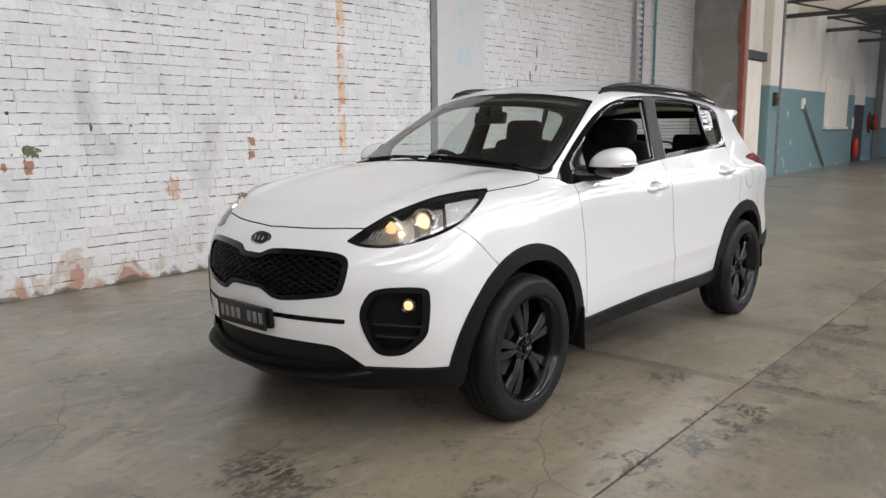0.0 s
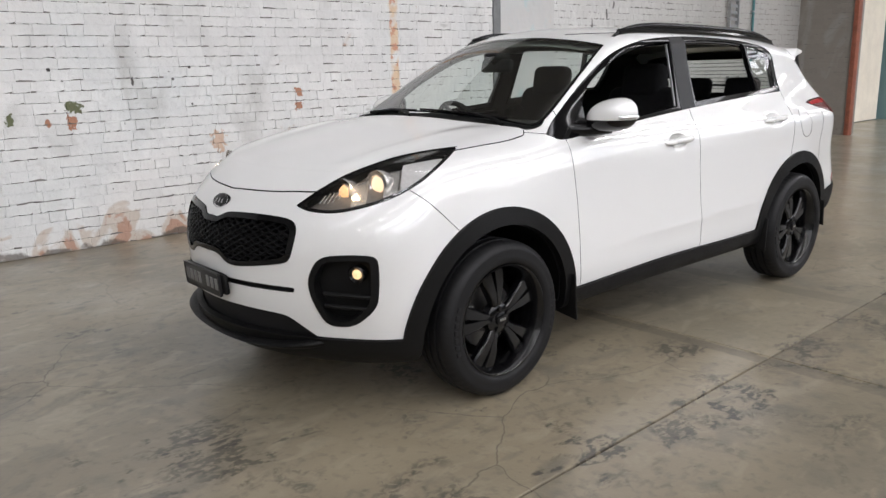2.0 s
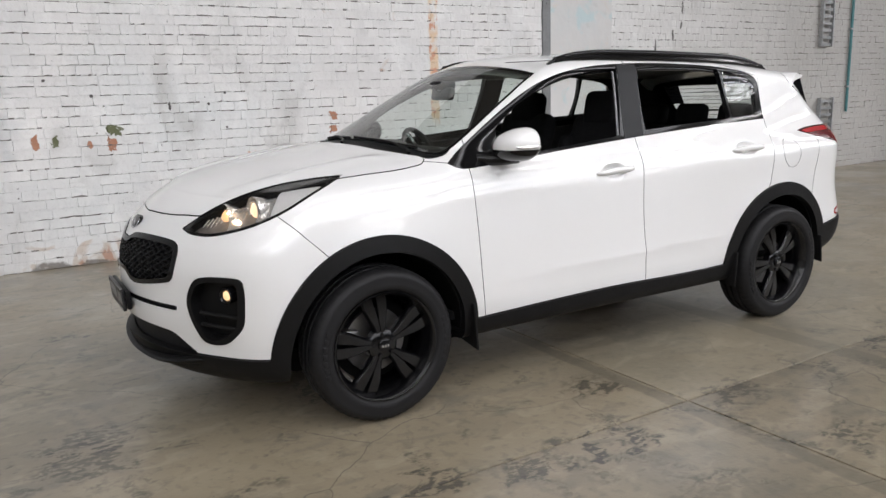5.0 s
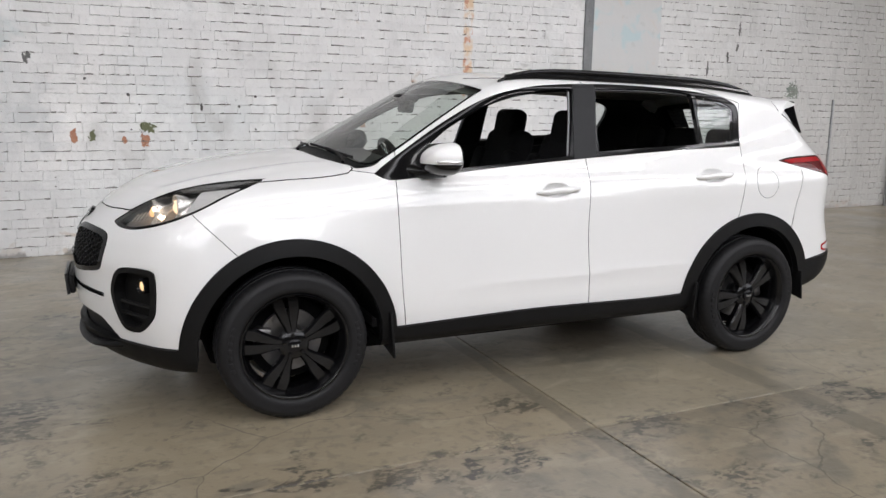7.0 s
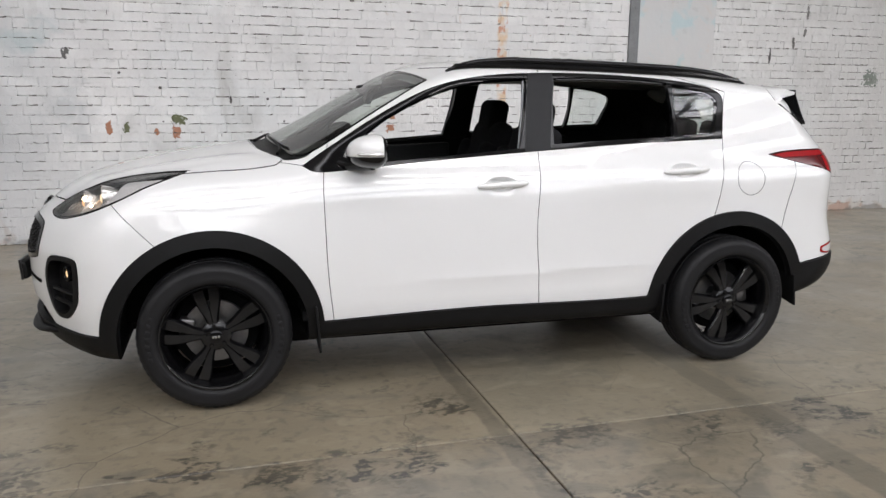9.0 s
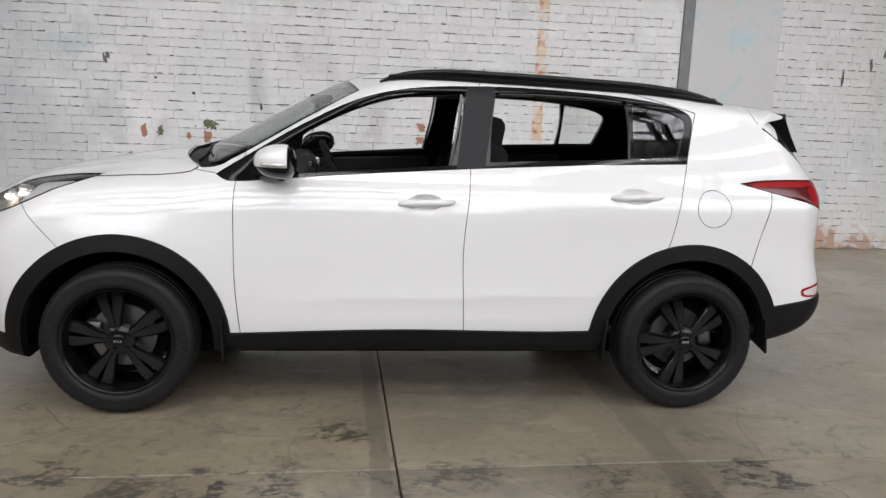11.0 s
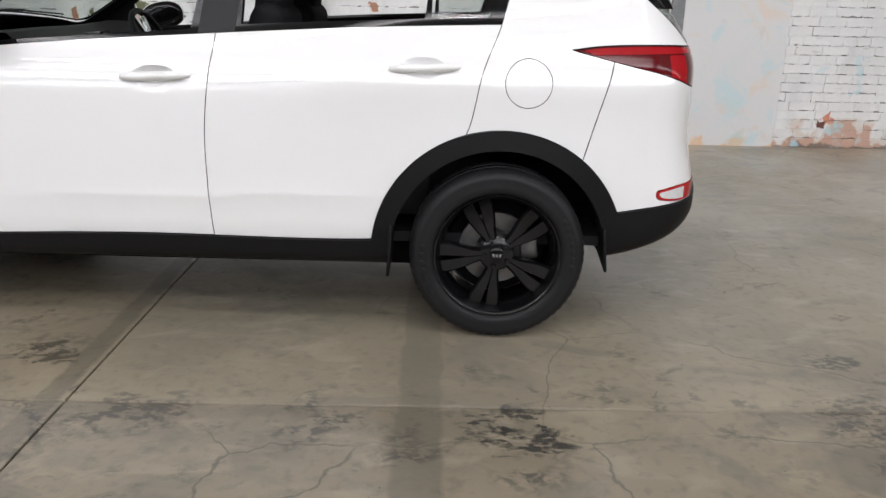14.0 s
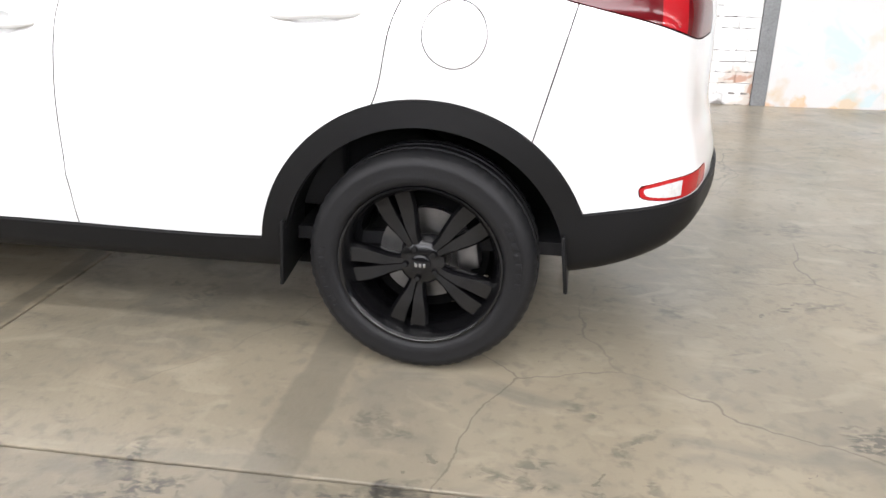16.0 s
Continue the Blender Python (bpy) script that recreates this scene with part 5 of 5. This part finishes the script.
structure("wall_render", box(x0 - .35, x0 + .012, 7.60, 8.585, 0, EAVES), RENDER, "smooth pale rendered wall panel with stained foot", "wall")
grey_wall = structure("wall_grey", box(x0 - .35, x0 - .012, 8.585, 15.65, 0, EAVES), GREY_BRICK, "painted brick wall, greyer towards its far end", "wall")
end_wall = structure("wall_end", box(x0 - .35, -5.50, 15.658, 16.1, 0, EAVES), END_BRICK, "grey brick return wall", "wall")
structure("wall_far", box(x0 - .35, x0, 16.1, y1, 0, EAVES), FAR_WALL, "far wall, teal paint below and worn cream above", "wall")

# sawtooth roof: sheets, glazed faces with bars, valley beams
for i, gx in enumerate(GLAZING):
    low = x0 if i == 0 else GLAZING[i - 1]
    bm = bmesh.new()
    n = 60
    rise = (RIDGE - EAVES) / (gx - low)
    sheets = [(low - .01, gx, y0 - .3, y1 + .3)]
    if i == 1:
        sheets = [(low - .01, STRIP[0], y0 - .3, y1 + .3), (STRIP[1], gx, y0 - .3, y1 + .3)]
    for xa, xb, ya, yb in sheets:
        up = [[bm.verts.new((x, ya + (yb - ya) * k / n, EAVES + rise * (x - low) + t)) for k in range(n + 1)] for x, t in ((xa, 0), (xb, 0), (xb, .06), (xa, .06))]
        for a, b in zip(up, up[1:] + up[:1]):
            for k in range(n):
                bm.faces.new((a[k], a[k + 1], b[k + 1], b[k]))
    structure("ceiling", bm, ROOFING, "dark sloping roof sheets", "ceiling")
    structure("trim", box(gx - .10, gx + .10, y0, y1, EAVES - .28, EAVES - .02), TRUSS, "dark steel valley beam", "beam")
for gx in GLAZING[:4]:
    glaze = structure("window_roof", box(gx + .02, gx + .04, y0, y1, RIDGE - .12, RIDGE), TRUSS, "long roof light with dark glazing bars", "window")
    for y in np.arange(y0 + .5, 36, 1.1):
        part("glazing_bar", box(gx - .32, gx - .28, y - .04, y + .04, EAVES - .02, RIDGE - .05), TRUSS, glaze, smooth=False)
    for z in np.arange(EAVES + .3, RIDGE - .15, .42):
        part("glazing_rail", box(gx - .315, gx - .285, y0, 36, z - .035, z + .035), TRUSS, glaze, smooth=False)

for x in np.arange(STRIP[0] + .12, STRIP[1], .17):
    structure("trim_purlin", box(x - .03, x + .03, y0, y1, EAVES + .35 * (x + 1) - .10, EAVES + .35 * (x + 1) - .04), TRUSS, "dark purlin below translucent roof sheets", "beam")

# steel trusses across the hall
def truss(y):
    t = thing("roof_truss", "dark steel roof truss with diagonal bars", "truss", pose(0, y, 0), "roof trusses")
    part("bottom_chord", box(x0 - .02, x1, -.05, .05, 4.02, 4.12), TRUSS, t, smooth=False)
    part("top_chord", box(x0 - .02, x1, -.04, .04, EAVES - .36, EAVES - .28), TRUSS, t, smooth=False)
    for k in range(20):
        a = x0 + k * (x1 - x0) / 20
        b = a + (x1 - x0) / 20
        za, zb = (4.1, EAVES - .3) if k % 2 else (EAVES - .3, 4.1)
        part("diagonal", rod((a, 0, za), (b, 0, zb), .025, 6), TRUSS, t, smooth=False)
    return t


for y in (-5.5, 1.0, 7.54, 14.5, 21.5, 25.5, 29.5, 33.5, 37.5):
    truss(y)

# fittings on the near wall
post = thing("steel_post", "dark grey steel post between brick and rendered wall", "post", pose(x0, 7.54, 0))
part("web", box(-.2, .0, -.058, -.02, 0, EAVES), POST, post, smooth=False)
part("flange", box(.0, .014, -.06, .058, 0, EAVES, .003), POST, post, smooth=False)
part("fillet", box(-.2, -.004, -.02, .058, 0, EAVES), POST, post, smooth=False)
for z in (.6, 1.5, 2.4, 3.3):
    part("bolt", rod((.014, 0, z), (.025, 0, z), .014, 8), POST, post)


def ladder_tray(y, z_low, z_high, wide):
    t = thing("cable_tray", "galvanised perforated cable tray fixed upright on brick", "cable tray", pose(x0 + .03, y, 0))
    for k in (0, wide):
        part("side_rail", box(0, .06, k - .012, k + .012, z_low, z_high), GALV, t, smooth=False)
    z = z_low + .04
    while z < z_high:
        part("rung", box(.02, .035, .012, wide - .012, z - .03, z + .012), GALV, t, smooth=False)
        z += .105
    return t


ladder_tray(12.93, 1.92, 4.6, .27)
ladder_tray(13.0, .0, 1.14, .33)
pipe = thing("conduit", "teal painted conduit pipe on the wall", "pipe", pose(x0 + .04, 13.77, 0))
part("pipe", rod((0, 0, .9), (0, 0, 4.7), .022, 12), TEAL_PIPE, pipe)
for z in (1.3, 2.2, 3.1, 4.0):
    part("clip", box(-.04, .026, -.03, .03, z - .012, z + .012), GALV, pipe, smooth=False)
pipe = thing("wall_channel", "thin grey steel channel fixed upright on brick", "channel", pose(x0 + .0, 11.72, 0))
part("strip", box(-.01, .02, -.015, .015, .3, 1.55), GALV, pipe, smooth=False)
nick = box(-.02, .012, -.18, .18, -.045, .045, .006)
tagged(part("wall_recess", nick, JOINT, None, m=pose(x0 - .006, -.26, .80)), "dark vent slot in the white brick wall", "vent")

# end of the near hall and the far wall
po = thing("door_post", "orange primed steel door post at the wall end", "post", pose(-5.45, 15.70, 0))
part("column", box(-.04, .04, -.08, .08, 0, EAVES, .006), RUST_POST, po, smooth=False)
part("fish_plate", box(-.09, .02, -.09, -.078, 2.9, 3.5, .002), RUST_POST, po, smooth=False)
dr = thing("sliding_door", "cream sliding door on the far wall", "door", pose(x0, 18.2, 0))
part("leaf", box(.01, .06, 0, 1.55, .02, 2.82, .004), BOARD, dr, smooth=False)
part("track", box(.0, .12, -.2, 1.75, 2.85, 3.05), TRUSS, dr, smooth=False)
part("pull", box(.06, .085, .12, .16, 1.0, 1.3, .004), GALV, dr)
pier = structure("wall_pier", box(x0 - .1, x0 + .22, 19.9, 20.6, 0, EAVES), FAR_WALL, "worn rendered wall pier", "pier")
for y, mat in ((20.75, TEAL_PIPE), (21.1, POST)):
    d = thing("down_pipe", "upright pipe beside the far wall pier", "pipe", pose(x0 + .09, y, 0))
    part("pipe", rod((0, 0, 0), (0, 0, EAVES), .05, 12), mat, d)
    for z in (.8, 2.2, 3.6):
        part("bracket", box(-.09, .055, -.07, .07, z - .02, z + .02), mat, d, smooth=False)
sw = thing("switch_box", "small dark switch box on a wall pier", "switch", pose(x0 + .22, 20.25, 1.95))
part("case", box(0, .10, -.09, .09, -.16, .16, .01), TRUSS, sw)
part("lever", box(.10, .14, -.015, .015, -.05, .05, .004), EXT_RED, sw)
br = thing("pipe_brace", "slanting dark pipe leaning on the teal wall", "pipe", pose(x0 + .06, 23.5, 0))
part("pipe", rod((0, 0, 1.85), (0, 2.55, .04), .035, 10), POST, br)
part("wall_plate", box(-.06, .0, -.12, .12, 1.75, 2.05, .004), BOARD, br)
for y, wide, z, high in ((25.85, 2.75, 1.22, 1.5), (33.9, 2.6, 1.2, 1.5)):
    b = thing("boarded_window", "cream boarded window in the teal wall", "window", pose(x0, y, z), "boarded windows")
    part("board", box(.0, .035, 0, wide, 0, high, .004), BOARD, b, smooth=False)
    part("sill", box(.0, .09, -.05, wide + .05, -.06, -.004), BOARD, b, smooth=False)
d = thing("far_door", "dark door with a cream panel above", "door", pose(x0, 29.7, 0))
part("leaf", box(.0, .04, 0, 1.25, 0, 1.95), TRUSS, d, smooth=False)
part("overpanel", box(.0, .04, -.05, 1.3, 1.97, 2.65), BOARD, d, smooth=False)
part("handle", rod((.04, 1.1, 1.0), (.09, 1.1, 1.0), .02, 8), GALV, d)
e = thing("fire_extinguisher", "red fire extinguisher hung on the far wall", "extinguisher", pose(x0 + .14, 29.6, .2))
part("bottle", lathe([(.001, 0), (.08, .0), (.095, .03), (.095, .52), (.07, .60), (.03, .64), (.001, .64)], 24), EXT_RED, e, m=Matrix.Rotation(radians(-90), 4, "Y"))
part("valve", box(-.03, .05, -.03, .03, .64, .73, .01), TRUSS, e)
part("hose", tube([(.04, .03, .68), (.07, .10, .6), (.05, .11, .35), (.03, .105, .15)], .014, 8), TRUSS, e)
part("sign", box(-.13, -.12, -.15, .15, .95, 1.35), BOARD, e, smooth=False)
r = thing("hose_reel", "red fire hose reel on the far wall", "hose reel", pose(x0 + .05, 32.0, 1.36))
part("drum", lathe([(.06, 0), (.30, .0), (.30, .03), (.22, .04), (.22, .17), (.30, .18), (.30, .21), (.06, .21)], 32), EXT_RED, r)
part("hose", lathe([(.22, .045), (.27, .05), (.275, .10), (.27, .16), (.22, .165)], 32), TRUSS, r)
part("arm", box(-.05, .02, -.04, .04, -.35, .35), TRUSS, r, smooth=False)
cp = thing("far_column", "dark steel column against the far wall", "column", pose(x0 + .12, 32.9, 0))
part("shaft", box(-.1, .1, -.1, .1, 0, EAVES), POST, cp, smooth=False)
part("foot", box(-.15, .15, -.15, .15, 0, .02), POST, cp, smooth=False)
structure("trim_beam", box(x0, x0 + 9, 22.6, 22.85, 4.30, 4.62), BOARD, "cream painted cross beam", "beam")

# ---- painted bricks: those the camera passes nearest singly, the rest joined ----
COURSE, LONG, SHORT = .0865, .250, .128
brick_rng = random.Random(4)


def courses(y_from, y_to, z_to, rng):
    """Each brick of a wall along y: its start, end, foot and kind."""
    for r in range(int(z_to / COURSE)):
        y = y_from - rng.uniform(0, LONG) - (LONG / 2 if r % 2 else 0)
        while y < y_to:
            ln = SHORT if (r % 4 == 3 and rng.random() < .8) or rng.random() < .10 else LONG
            a, b = max(y, y_from), min(y + ln, y_to)
            if b - a > .04:
                yield a, b, r * COURSE, ln
            y += ln


def brick_shape(ln, rng):
    """A painted brick face on the plane x = 0, from y = 0: its joints mostly choked with paint, here and there worn open."""
    n, h = (5 if ln > .2 else 3), COURSE
    worn = lambda shut, open_: open_ * rng.uniform(.5, 1.2) if rng.random() > shut else rng.uniform(.0010, .0030)
    bed, top, ends = worn(.24, .014), worn(.88, .005), (worn(.84, .006), worn(.84, .006))
    wide, lean = rng.uniform(.004, .0125), rng.uniform(-.0009, .0007)
    cols = [(rng.uniform(0, .001), -ends[0], 0)]
    for i in range(n + 1):
        e = rng.uniform(.003, .007)
        y = e if i == 0 else ln - e if i == n else ln * i / n + rng.uniform(-.01, .01)
        cols.append((y, 0, 1))
    cols.append((ln - rng.uniform(0, .001), -ends[1], 0))
    verts, faces, shaded = [], [], []
    for y, back, full in cols:
        face = rng.uniform(-.0004, .0004)
        a, b = wide * rng.uniform(.3, 1.6), h - .0035 * rng.uniform(.3, 1.8)
        cut_ = bed * rng.choice((.08, .3, .7, 1, 1.2))
        verts += [(min(back, -cut_), y, -.0005), (back + face - lean, y, a + (0 if full else .003)), (back + face + lean, y, b - (0 if full else .003)), (min(back, -top), y, h + .0005)]
    for i in range(len(cols) - 1):
        o = 4 * i
        faces += [(o + k, o + 4 + k, o + 5 + k, o + k + 1) for k in range(3)]
        shaded += [int(bed > .004 and rng.random() < .55), 0, 0]
    return verts, faces, shaded


def lay(wall, mat, y_from, y_to, z_to, single, place, seed):
    rng = random.Random(seed)
    shapes = {}
    for ln in (LONG, SHORT):
        shapes[ln] = []
        for _ in range(14):
            v, f, shaded = brick_shape(ln, rng)
            me = bpy.data.meshes.new("brick")
            me.from_pydata(v, [], f)
            me.materials.append(mat)
            me.materials.append(MORTAR_SHADE)
            me.polygons.foreach_set("material_index", shaded)
            shapes[ln].append(me)
    verts, faces, all_shaded, count = [], [], [], 0
    for a, b, z, ln in courses(y_from, y_to, z_to, rng):
        out = rng.gauss(0, .0026) + .005 * noise.noise((a * .9, z * .9, seed)) + (.002 if rng.random() < .05 else 0)
        if single(a, z) and abs(b - a - ln) < .002 and count < 300:
            ob = new("brick", rng.choice(shapes[ln]))
            ob.parent = wall
            ob.matrix_world = place @ pose(out, a, z, 0, 0, rng.gauss(0, .35))
            count += 1
        else:
            v, f, shaded = brick_shape(b - a, rng)
            o = len(verts)
            verts += [tuple(place @ Vector((p[0] + out, p[1] + a, p[2] + z))) for p in v]
            faces += [tuple(i + o for i in q) for q in f]
            all_shaded += shaded
    ob = link("brickwork", verts, faces, mat, wall, smooth=False)
    ob.data.materials.append(MORTAR_SHADE)
    ob.data.polygons.foreach_set("material_index", all_shaded)
    tagged(ob, "painted bricks of the same wall", kind="stuff")


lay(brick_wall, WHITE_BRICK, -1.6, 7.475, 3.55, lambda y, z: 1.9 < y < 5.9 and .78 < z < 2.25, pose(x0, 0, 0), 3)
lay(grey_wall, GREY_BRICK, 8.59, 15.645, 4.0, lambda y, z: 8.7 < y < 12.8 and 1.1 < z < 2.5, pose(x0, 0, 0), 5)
lay(end_wall, END_BRICK, 0, .94, 4.3, lambda y, z: False, Matrix.Translation((x0, 15.655, 0)) @ Matrix(((0, 1, 0, 0), (-1, 0, 0, 0), (0, 0, 1, 0), (0, 0, 0, 1))), 6)
